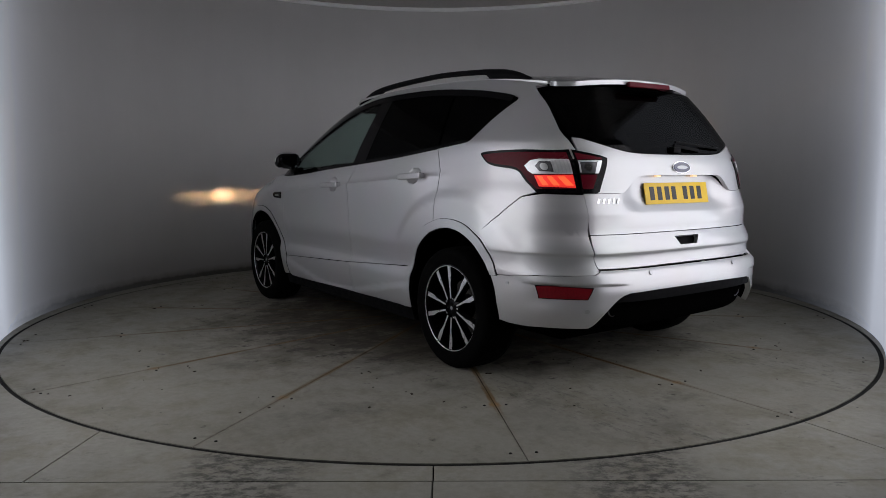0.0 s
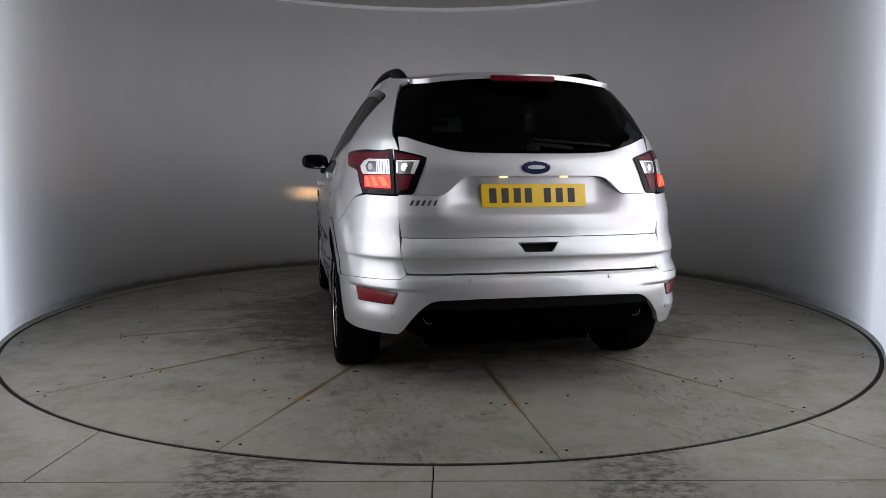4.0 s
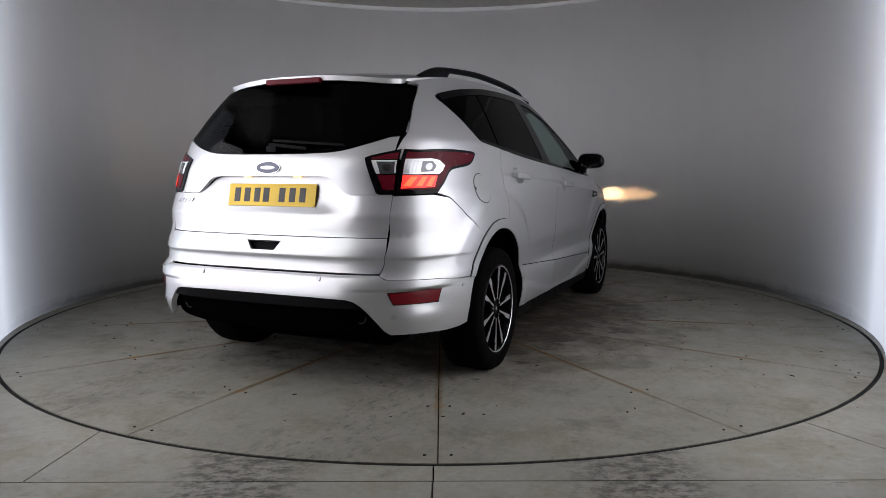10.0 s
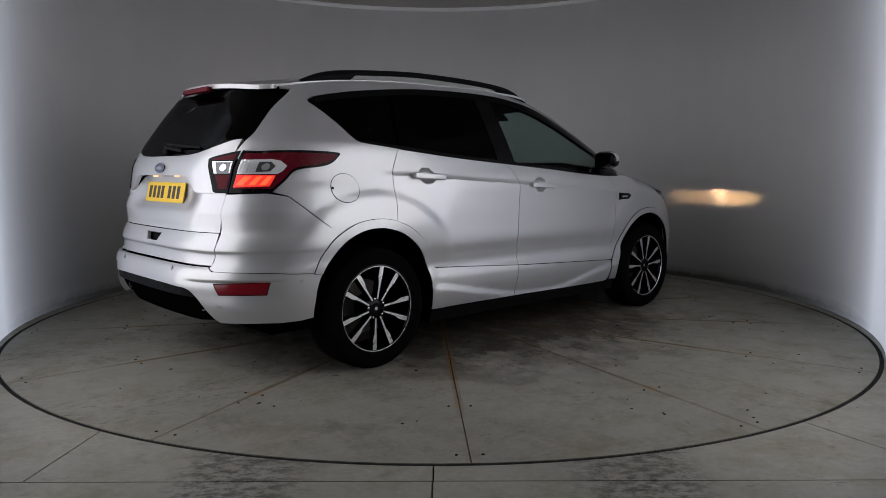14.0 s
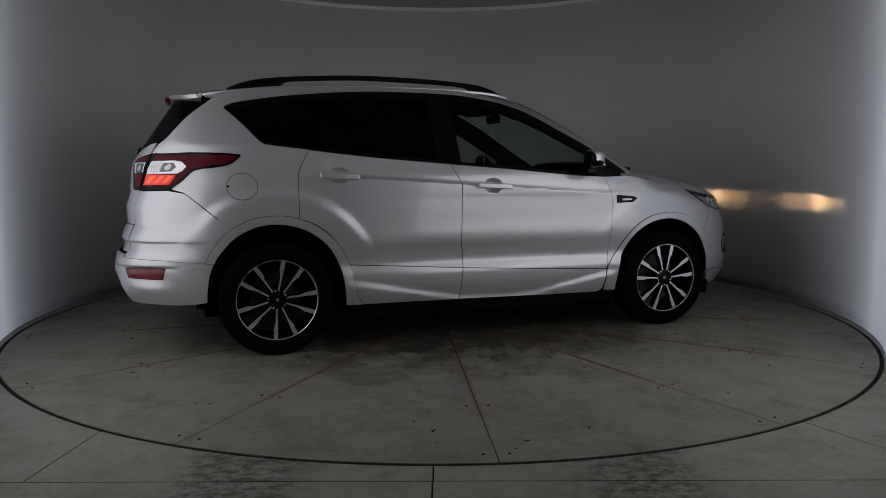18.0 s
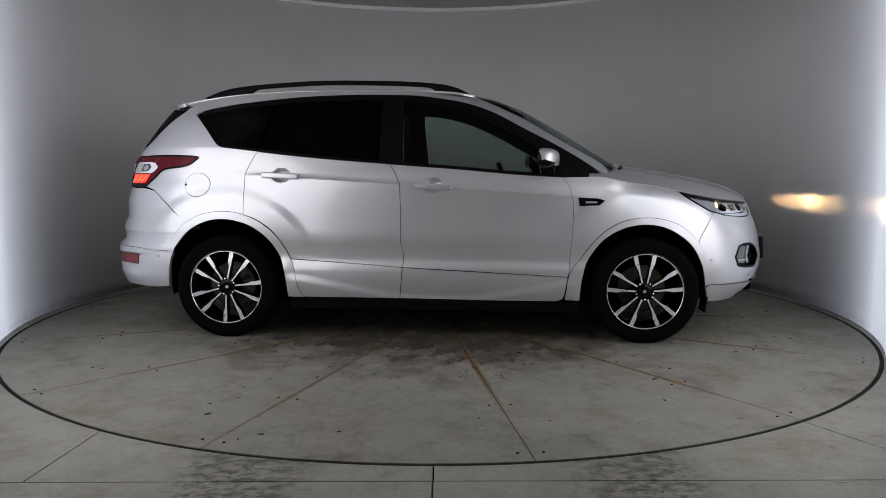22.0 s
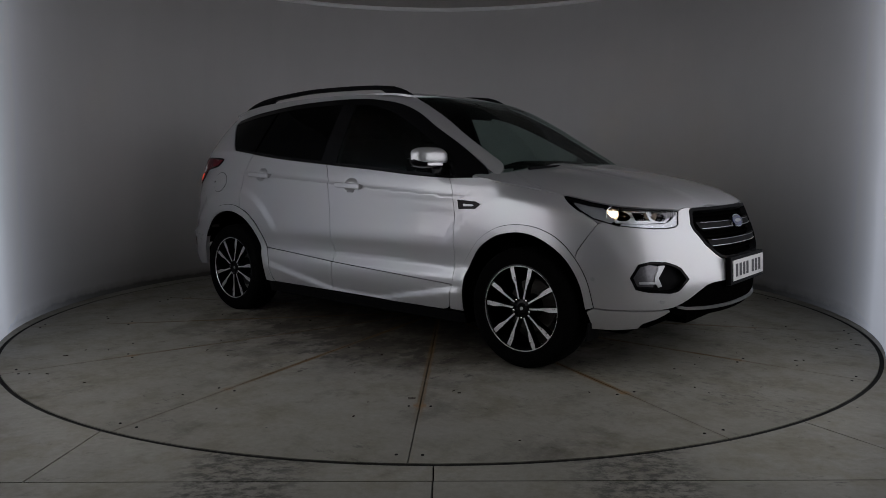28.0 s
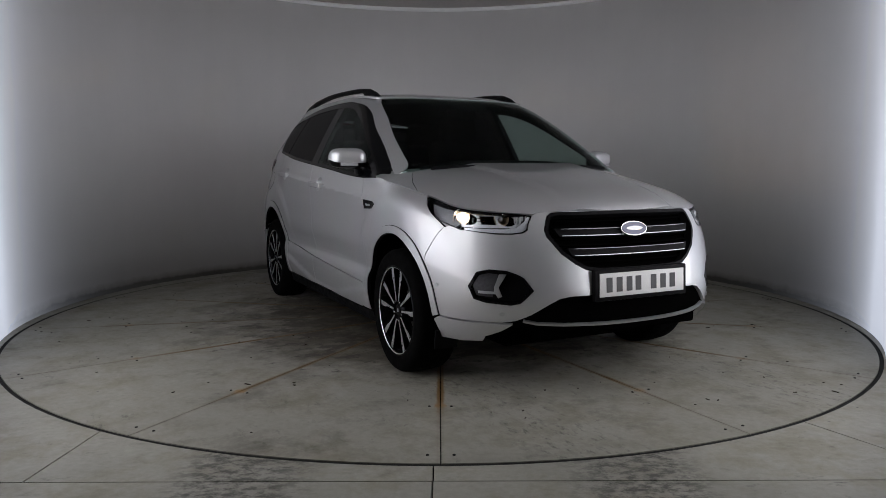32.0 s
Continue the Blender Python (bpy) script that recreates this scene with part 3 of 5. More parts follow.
bonnet_mid = curve((0.95, 1.168), (1.1, 1.146), (1.3, 1.117), (1.5, 1.086), (1.7, 1.050), (1.9, 1.004), (2.03, 0.962), (2.12, 0.915), (2.165, 0.875))
bonnet_side = curve((0.95, 1.062), (1.085, 1.043), (1.2, 1.022), (1.4, 0.988), (1.55, 0.962), (1.7, 0.930), (1.85, 0.905), (2.0, 0.888), (2.1, 0.878), (2.165, 0.868))
bonnet_y = curve(*[(x, float(side_y(x, float(bonnet_side(x)) - 0.004)[0])) for x in (0.95, 1.1, 1.2, 1.3, 1.4, 1.5, 1.6, 1.7, 1.8, 1.9, 1.97, 2.03, 2.08)])


def bonnet_z(x, y):
    k = np.abs(y) / bonnet_y(x)
    s = np.clip((0.40 - np.abs(y) * (1 + 0.25 * (x - 1.3))) / 0.05, 0, 1)
    return bonnet_mid(x) - 0.006 - (bonnet_mid(x) - 0.006 - bonnet_side(x)) * np.clip(k, 0, 1.1) ** 3.6 + 0.011 * s * s * (3 - 2 * s)


def roof_z(x, y):
    k = np.abs(y) / ROOF_Y
    return roof_mid(x) - (roof_mid(x) - roof_rim(x)) * np.clip(k, 0, 1.2) ** 2.4


def recess(u, z):
    """Depth of the hollow round the rear number plate."""
    a = np.clip((z - 0.82) / 0.13, 0, 1)
    b = np.clip((0.52 - np.abs(u)) / 0.22, 0, 1)
    return 0.048 * a * a * (3 - 2 * a) * b * b * (3 - 2 * b)


def wrap(where):
    """A map for bumpers and lamps: u is y up to CORNER, and from there on the way along x round the corner."""
    sx = 1 if where == "nose" else -1

    def f(u, z):
        au = np.abs(u)
        x0 = end_x(np.minimum(au, CORNER), z, where)
        x = x0 - sx * np.maximum(0, au - CORNER)
        y = np.where(au <= CORNER, au, side_y(x, z))
        if where == "tail":   # pocket round the bumper's reflectors
            d = 0.013 * ease((0.549 - z) / 0.014) * ease((z - 0.40) / 0.085) * ease((au - 0.46) / 0.16) * ease((1.0 - au) / 0.2)
            x, y = x + 0.7 * d, y - d * ease((au - 0.6) / 0.2)
        return np.stack([x, np.sign(u) * y, z], 1)
    return f


def along(where, pts):
    """(x, z) points of the side as (u, z) points of wrap()."""
    sx = 1 if where == "nose" else -1
    return [(CORNER + sx * (float(end_x(CORNER, z, where)[0]) - x), z) for x, z in pts]


def dented_tail(u, z):
    p = wrap("tail")(u, z)
    p[:, 0] += recess(u, z)
    return p


SKIN = {
    "right": lambda x, z: np.stack([x, -side_y(x, z), z], 1),
    "left": lambda x, z: np.stack([x, side_y(x, z), z], 1),
    "right_top": lambda x, z: np.stack([x, -side_y(x, z, True), z], 1),
    "left_top": lambda x, z: np.stack([x, side_y(x, z, True), z], 1),
    "nose": wrap("nose"),
    "tail": wrap("tail"),
    "plate_hollow": dented_tail,
    "screen": lambda y, z: np.stack([end_x(y, z, "screen"), y, z], 1),
    "bonnet": lambda x, y: np.stack([x, y, bonnet_z(x, y)], 1),
    "roof": lambda x, y: np.stack([x, y, roof_z(x, y)], 1),
}


def smooth_line(pts, n=5, closed=False):
    """More points along a Catmull-Rom line through the given ones."""
    p = [Vector(q) for q in pts]
    out = []
    m = len(p)
    for i in range(m if closed else m - 1):
        a, b, c, d = p[(i - 1) % m if closed else max(i - 1, 0)], p[i], p[(i + 1) % m], p[(i + 2) % m if closed else min(i + 2, m - 1)]
        for k in range(n):
            s = k / n
            out.append(tuple(0.5 * ((2 * b) + (c - a) * s + (2 * a - 5 * b + 4 * c - d) * s * s + (3 * b - a - 3 * c + d) * s ** 3)))
    if not closed:
        out.append(tuple(p[-1]))
    return out


def clean(poly):
    out = []
    for q in poly:
        if not out or math.hypot(q[0] - out[-1][0], q[1] - out[-1][1]) > 1e-4:
            out.append((float(q[0]), float(q[1])))
    if math.hypot(out[0][0] - out[-1][0], out[0][1] - out[-1][1]) < 1e-4:
        out.pop()
    return out


def inside(poly, x, y):
    odd = False
    for (x0, y0), (x1, y1) in zip(poly, poly[1:] + poly[:1]):
        if (y0 > y) != (y1 > y) and x < x0 + (y - y0) / (y1 - y0) * (x1 - x0):
            odd = not odd
    return odd


def skin(name, where, poly, material, parent, off=0.0, thick=0.014, step=0.04, flip=False, label="", back=None, cuts=(), holes=()):
    """A panel of the car: the polygon cut finely, laid on the skin, off metres proud, with a turned-in edge and a dark back."""
    poly = clean([(-a, b) for a, b in poly][::-1] if flip else poly)
    holes = [clean([(-a, b) for a, b in hole] if flip else hole) for hole in holes]
    pts, edges = [], []
    for loop in [poly] + holes:
        n0 = len(pts)
        pts += [Vector(q) for q in loop]
        edges += [(n0 + i, n0 + (i + 1) % len(loop)) for i in range(len(loop))]
    vs, _, tris, _, _, _ = delaunay_2d_cdt(pts, edges, [], 0, 1e-5)
    bm = bmesh.new()
    bv = [bm.verts.new((v.x, v.y, 0)) for v in vs]
    for t in tris:
        cx, cy = sum(vs[i].x for i in t) / 3, sum(vs[i].y for i in t) / 3
        if inside(poly, cx, cy) and not any(inside(hole, cx, cy) for hole in holes):
            bm.faces.new([bv[i] for i in t])
    bmesh.ops.delete(bm, geom=[v for v in bm.verts if not v.link_faces], context="VERTS")
    lo = [min(q[k] for q in poly) for k in (0, 1)]
    hi = [max(q[k] for q in poly) for k in (0, 1)]
    for k in (0, 1):
        lines = [step * i for i in range(math.ceil(lo[k] / step), math.floor(hi[k] / step) + 1)]
        lines += [v for ax, v in cuts if ax == k]
        if where in ("nose", "tail", "plate_hollow") and k == 0:
            lines += [s * (0.5 + 0.0125 * i) for s in (-1, 1) for i in range(24)]
        if where in ("tail", "plate_hollow") and k == 1:
            lines += [0.43, 0.445, 0.46, 0.475, 0.533, 0.54, 0.547, 0.554, 0.664, 0.672, 0.68, 0.686, 0.692, 0.70, 0.862, 0.876, 0.887, 0.898]
        for v in lines:
            if lo[k] + 1e-4 < v < hi[k] - 1e-4:
                no = (1, 0, 0) if k == 0 else (0, 1, 0)
                bmesh.ops.bisect_plane(bm, geom=bm.verts[:] + bm.edges[:] + bm.faces[:], dist=1e-6, plane_co=(v if k == 0 else 0, v if k == 1 else 0, 0), plane_no=no)
    bm.verts.index_update()
    uv = np.array([v.co[:2] for v in bm.verts])
    faces = [[v.index for v in q.verts] for q in bm.faces]
    rim = [(e.verts[0].index, e.verts[1].index) for e in bm.edges if len(e.link_faces) == 1]
    bm.free()
    fn = SKIN[where]
    p = fn(uv[:, 0], uv[:, 1])
    e = 1.5e-3
    du = fn(uv[:, 0] + e, uv[:, 1]) - fn(uv[:, 0] - e, uv[:, 1])
    dv = fn(uv[:, 0], uv[:, 1] + e) - fn(uv[:, 0], uv[:, 1] - e)
    n = np.cross(du, dv)
    n /= np.maximum(np.linalg.norm(n, axis=1), 1e-12)[:, None]
    mid = np.stack([np.clip(p[:, 0], -1.2, 1.2), 0 * p[:, 1], np.full(len(p), 0.75)], 1)
    if ((p - mid) * n).sum() < 0:
        n = -n
    out, inn = p + n * off, p + n * (off - thick)
    area = sum(np.dot(np.cross(p[q[1]] - p[q[0]], p[q[2]] - p[q[0]]), n[q[0]]) for q in faces)
    if area < 0:
        faces = [q[::-1] for q in faces]
    nv = len(p)
    verts = np.concatenate([out, inn, out, inn])
    allf = faces + [[i + nv for i in q[::-1]] for q in faces]
    ids = [0] * len(faces) + [1] * len(faces)
    for i, j in rim:
        allf.append([i + 2 * nv, j + 2 * nv, j + 3 * nv, i + 3 * nv])
        ids.append(0)
    normals = np.concatenate([n, -n, np.zeros((2 * nv, 3))])
    used = sorted({i for q in allf for i in q})
    new_i = {o: k for k, o in enumerate(used)}
    return link(name, verts[used], [[new_i[i] for i in q] for q in allf], [material, back or M_DARK], parent, label, [tuple(v) for v in normals[used]], ids)


def both(name, poly, material, parent, where="side", **kw):
    """The same panel on both sides of the car."""
    obs = []
    for s in ("right", "left"):
        if where in ("side", "top"):
            obs.append(skin(name, s + ("_top" if where == "top" else ""), poly, material, parent, **kw))
        else:
            obs.append(skin(name, where, poly, material, parent, flip=s == "right", **kw))
    return obs


def both_in(name, poly, material, parents, where="side", **kw):
    return [skin(name, (s + ("_top" if where == "top" else "")) if where in ("side", "top") else where, poly, material, par,
                 flip=(where not in ("side", "top") and s == "right"), **kw) for s, par in zip(("right", "left"), parents)]


def ring(cx, cz, rx, rz, n=32):
    return [(cx + rx * math.cos(2 * math.pi * i / n), cz + rz * math.sin(2 * math.pi * i / n)) for i in range(n)]

# ---- the car: panels ----
car = tagged(new("car"), "silver five-door family car with lit headlamps on the turntable", "car")

MID_SEAM = [(-0.263, 1.128), (-0.232, 1.085), (-0.205, 1.03), (-0.193, 0.985), (-0.190, 0.8), (-0.192, 0.632), (-0.176, 0.559), (-0.178, 0.50), (-0.184, 0.451), (-0.193, 0.35), (-0.202, 0.268)]
REAR_SEAM = [(-1.131, 1.21), (-1.158, 1.165), (-1.190, 1.10), (-1.203, 1.06), (-1.206, 0.95), (-1.207, 0.818)]
REAR_DOOR_LOW = [(-1.207, 0.806), (-1.114, 0.771), (-1.010, 0.689), (-0.942, 0.581), (-0.898, 0.473), (-0.885, 0.401), (-0.868, 0.335), (-0.85, 0.295), (-0.824, 0.273)]
FRONT_SEAM = [(0.832, 1.044), (0.867, 0.988), (0.888, 0.916), (0.894, 0.844), (0.892, 0.73), (0.886, 0.627), (0.877, 0.50), (0.873, 0.444), (0.862, 0.389), (0.845, 0.297), (0.825, 0.272), (0.79, 0.262)]
REAR_ARCH_OUT = [(-1.737, 0.562), (-1.700, 0.641), (-1.637, 0.718), (-1.587, 0.757), (-1.492, 0.805), (-1.387, 0.825), (-1.283, 0.824), (-1.196, 0.803), (-1.100, 0.760), (-1.000, 0.676), (-0.932, 0.570), (-0.890, 0.465), (-0.877, 0.395)]
REAR_ARCH_IN = [(-1.735, 0.340), (-1.728, 0.42), (-1.690, 0.559), (-1.640, 0.635), (-1.564, 0.711), (-1.459, 0.762), (-1.354, 0.778), (-1.250, 0.766), (-1.146, 0.727), (-1.043, 0.645), (-0.975, 0.530), (-0.943, 0.404), (-0.931, 0.275)]
FRONT_ARCH_OUT = [(0.890, 0.395), (0.905, 0.43), (0.935, 0.515), (1.016, 0.635), (1.105, 0.722), (1.213, 0.777), (1.340, 0.796), (1.469, 0.780), (1.582, 0.726), (1.672, 0.630), (1.732, 0.515), (1.762, 0.380)]
FRONT_ARCH_IN = [(0.943, 0.27), (0.945, 0.33), (0.956, 0.420), (0.988, 0.525), (1.070, 0.646), (1.178, 0.720), (1.287, 0.750), (1.397, 0.750), (1.509, 0.712), (1.622, 0.626), (1.696, 0.497), (1.722, 0.368)]
GLASS_TOP = [(-1.598, 1.470), (-1.555, 1.489), (-1.42, 1.515), (-1.236, 1.542), (-0.876, 1.577), (-0.515, 1.589), (-0.152, 1.582), (0.031, 1.561), (0.215, 1.528), (0.399, 1.462), (0.586, 1.360), (0.774, 1.262), (0.963, 1.151), (1.055, 1.087), (1.088, 1.046)]
GLASS_REAR = [(-1.131, 1.212), (-1.30, 1.232), (-1.387, 1.246), (-1.425, 1.274), (-1.494, 1.352), (-1.57, 1.430), (-1.598, 1.455), (-1.598, 1.470)]
CREASE = curve((-1.0, 0.527), (-0.176, 0.472), (0.9, 0.418))   # joint between the doors and their lower mouldings
SHUT = 0.0022


def inset(poly, d):
    """A polygon drawn in by d along its own normals."""
    p = [Vector(q) for q in clean(poly)]
    s = 1 if sum(a.x * b.y - b.x * a.y for a, b in zip(p, p[1:] + p[:1])) > 0 else -1
    out = []
    for i, q in enumerate(p):
        a, b = (q - p[i - 1]), (p[(i + 1) % len(p)] - q)
        na, nb = Vector((-a.y, a.x)).normalized(), Vector((-b.y, b.x)).normalized()
        n = na + nb
        if n.length < 1e-6:
            n = na
        n = n / max(n.length_squared / 2, 0.5)
        out.append((q.x + s * d * n.x, q.y + s * d * n.y))
    return out


def split_z(poly, f, above):
    """The part of a polygon above or below the line z = f(x)."""
    out = []
    for (x0, z0), (x1, z1) in zip(poly, poly[1:] + poly[:1]):
        d0, d1 = z0 - float(f(x0)), z1 - float(f(x1))
        if not above:
            d0, d1 = -d0, -d1
        if d0 >= 0:
            out.append((x0, z0))
        if d0 * d1 < 0:
            k = d0 / (d0 - d1)
            x = x0 + k * (x1 - x0)
            out.append((x, float(f(x))))
    return out


mid, rear_s, front_s = smooth_line(MID_SEAM), smooth_line(REAR_SEAM), smooth_line(FRONT_SEAM)
belt_line = lambda a, b, n=16: [(a + (b - a) * i / n, float(belt(a + (b - a) * i / n)) - 0.002) for i in range(n + 1)]
front_door_poly = front_s + [(0.3, 0.262), (-0.19, 0.268)] + mid[::-1] + belt_line(-0.263, 0.832)
rear_door_poly = mid + [(-0.5, 0.272)] + smooth_line(REAR_DOOR_LOW)[::-1] + rear_s[::-1] + belt_line(-1.131, -0.263)
handle_cuts = [(0, c + d) for c, _, _, _, _ in DENTS for d in np.linspace(-0.066, 0.066, 12)] + [(1, c + d) for _, c, _, _, _ in DENTS for d in np.linspace(-0.052, 0.052, 10)]
for nm, poly, hx, hz, lock in (("front_door", front_door_poly, 0.022, 0.992, True), ("rear_door", rear_door_poly, -0.962, 1.058, False)):
    p = inset(poly, SHUT)
    doors = both(nm, split_z(p, lambda x: CREASE(x) + 0.002, True), M_PAINT, car, step=0.025, cuts=handle_cuts)
    both_in("lower_moulding", split_z(p, lambda x: CREASE(x) - 0.003, False), M_PAINT, doors, step=0.022, off=0.003)
    for d, s in zip(doors, (-1, 1)):
        y = s * (float(side_y(hx + 0.1, hz)[0]) + 0.024)
        bm = bmesh.new()
        add_box(bm, (0.236, 0.020, 0.035), pose(hx, y + s * 0.004, hz - 0.002, 0, 2.6 if lock else 2.9, 0), 0.0075, 3)
        for dx in (-0.104, 0.104):
            add_box(bm, (0.026, 0.03, 0.026), pose(hx + dx, y - s * 0.012, hz - 0.002 - dx * 0.05), 0.006)
        part("handle", bm, M_PAINT, d, "silver bar handle over a round hollow")
        if lock and s < 0:
            part("lock", cyl_bm(0.008, 0.008, 0.006, pose(hx - 0.085, y + s * 0.008, hz + 0.002, 90), 16), M_BLACK, d, "small black lock cap")
both("sill", [(-0.92, 0.262), (-0.5, 0.259), (0.3, 0.252), (0.94, 0.250), (0.94, 0.19), (-0.92, 0.19)], M_BLACK, car, step=0.06, off=-0.004, thick=0.03)

# wheel arch flares
rear_flare = smooth_line(REAR_ARCH_OUT) + [(-0.862, 0.335), (-0.845, 0.298), (-0.828, 0.275)] + smooth_line(REAR_ARCH_IN)[:10:-1] + [(-1.690, 0.559)]
front_flare = [(0.850, 0.275), (0.8645, 0.389), (0.878, 0.444), (0.900, 0.480)] + smooth_line(FRONT_ARCH_OUT)[11:] + smooth_line(FRONT_ARCH_IN)[::-1]
both("rear_arch_flare", inset(rear_flare, 0.001), M_PAINT, car, off=0.008, thick=0.020, step=0.03)
both("front_arch_flare", inset(front_flare, 0.001), M_PAINT, car, off=0.008, thick=0.020, step=0.03)

for nm, fp in (("rear_flare_joint", rear_flare), ("front_flare_joint", front_flare)):
    both(nm, inset(fp, -0.0018), M_BLACK, car, off=0.0035, thick=0.02, step=0.03)

# body side: quarter, roof pillar and windscreen pillar in one pressing
pillar = [(0.27, 1.575), (0.335, 1.545), (0.425, 1.506), (0.605, 1.415), (0.79, 1.305), (0.978, 1.196), (1.05, 1.155), (1.09, 1.128), (1.118, 1.095), (1.125, 1.05)]


def hatch_edge(z):
    return float(np.interp(z, [0.95, 1.0, 1.19, 1.275, 1.36, 1.48, 1.53], [0.647, 0.647, 0.634, 0.654, 0.634, 0.596, 0.576]))


side_top = [(x, float(roof_edge(x)) - 0.002) for x in np.linspace(-1.71, 0.16, 24)]
d_edge = [(float(end_x(hatch_edge(z), z, "tail")[0]), z) for z in np.linspace(1.17, 1.528, 16)]
frame_poly = (rear_s + smooth_line([(-1.207, 0.79), (-1.283, 0.805), (-1.387, 0.805), (-1.492, 0.785), (-1.585, 0.745), (-1.592, 0.757)]) +
              [(-1.67, 0.820), (-1.75, 0.890), (-1.838, 0.962), (-1.93, 0.99), (-2.0, 1.02)] + d_edge + side_top + smooth_line(pillar, 3) +
              smooth_line(GLASS_TOP, 3)[::-1][4:] + smooth_line(GLASS_REAR, 3)[::-1][1:])
both("body_side", inset(frame_poly, 0.0015), M_PAINT, car, where="top", step=0.025)

# front wings
wing_poly = ([(1.088, 1.046)] + [(x, float(bonnet_side(x)) - 0.004) for x in (1.15, 1.25, 1.35, 1.45, 1.545)] +
             [(1.60, 0.915), (1.66, 0.878), (1.72, 0.845), (1.765, 0.815), (1.6775, 0.672), (1.664, 0.61), (1.64, 0.60)] + [(x, z - 0.02) for x, z in smooth_line(FRONT_ARCH_OUT)[44:5:-1]] +
             [(0.885, 0.43)] + [q for q in front_s[::-1] if q[1] > 0.44] + [(0.95, 1.047)])
both("front_wing", inset(wing_poly, 0.0006), M_PAINT, car, step=0.035)
for s in ("right", "left"):
    # trim on the wing: black wedge with a bright bar
    vent = skin("wing_vent", s, [(0.925, 0.922), (1.05, 0.914), (1.085, 0.900), (1.05, 0.872), (0.93, 0.868)], M_GLOSSBLACK, car, off=0.006, step=0.03, label="black wedge-shaped trim on the wing")
    skin("bright_bar", s, [(0.965, 0.899), (1.03, 0.896), (1.042, 0.890), (1.03, 0.885), (0.967, 0.885)], M_SATIN, vent, off=0.0085, thick=0.004, step=0.03)

# bonnet
shut = lambda x: min(float(np.interp(x, [1.15, 1.22, 1.32, 1.45, 1.56, 1.6], [0.700, 0.742, 0.782, 0.815, 0.845, 0.9])), float(bonnet_y(x)) - 0.002)
edge = [(x, shut(x)) for x in np.linspace(1.16, 2.06, 24)]
bonnet_poly = [(1.235, 0.0), (1.23, 0.2), (1.205, 0.45), (1.175, 0.62), (1.155, 0.690)] + edge + [(float(end_x(y, 0.901, "nose")[0]), y) for y in (0.46, 0.42, 0.35, 0.28, 0.2, 0.1, 0.0)]
bonnet_poly += [(x, -y) for x, y in bonnet_poly[-2:0:-1]]
skin("bonnet", "bonnet", bonnet_poly, M_PAINT, car, step=0.035, label="long silver bonnet with two soft ridges")
skin("cowl", "bonnet", [(1.05, -0.82), (1.09, -0.82), (1.19, -0.45), (1.225, 0), (1.19, 0.45), (1.09, 0.82), (1.05, 0.82), (0.98, 0.5), (0.98, -0.5)], M_BLACK, car, off=-0.018, step=0.08)

# top of each wing, between the bonnet and the side
for s in (-1, 1):
    foot = [(x, float(bonnet_y(x)) - 0.001) for x in np.linspace(0.99, 1.55, 18)] + [(x, shut(x) + 0.0035) for x in np.linspace(1.55, 1.16, 14)] + [(1.146, 0.688), (1.128, 0.655), (1.05, 0.74), (1.0, 0.80)]
    skin("wing_top", "bonnet", [(x, s * y) for x, y in foot][::s], M_PAINT, car, off=0.0, step=0.03)

# roof
rim_y = lambda x: min(0.597, float(side_y(x, float(roof_edge(x)) - 0.003)[0]) - 0.002)
roof_poly = [(x, rim_y(x)) for x in np.linspace(-1.72, 0.19, 24)] + [(0.262, 0.572), (0.275, 0.53), (0.305, 0.45), (0.345, 0.25), (0.362, 0.0)]
roof_poly = roof_poly + [(x, -y) for x, y in roof_poly[::-1][1:]]
skin("roof", "roof", roof_poly, M_PAINT, car, step=0.05)
skin("headliner", "roof", [(x * 0.98, y * 0.97) for x, y in roof_poly], M_DARK, car, off=-0.04, step=0.1)
spoiler = [(-1.723, rim_y(-1.723)), (-1.76, rim_y(-1.76)), (-1.80, rim_y(-1.80) - 0.01), (-1.83, 0.46), (-1.865, 0.36), (-1.908, 0.2), (-1.932, 0.0)]
spoiler = spoiler + [(x, -y) for x, y in spoiler[::-1][1:]]
sp = skin("roof_spoiler", "roof", spoiler, M_PAINT, car, off=0.001, thick=0.024, step=0.04, back=M_PAINT)
lamp = box_bm((0.030, 0.33, 0.028), pose(-1.924, 0, 1.540, 0, 8, 0), 0.008, 2)
part("brake_lamp", lamp, M_DARKRED, car, "dark red high-level brake lamp")
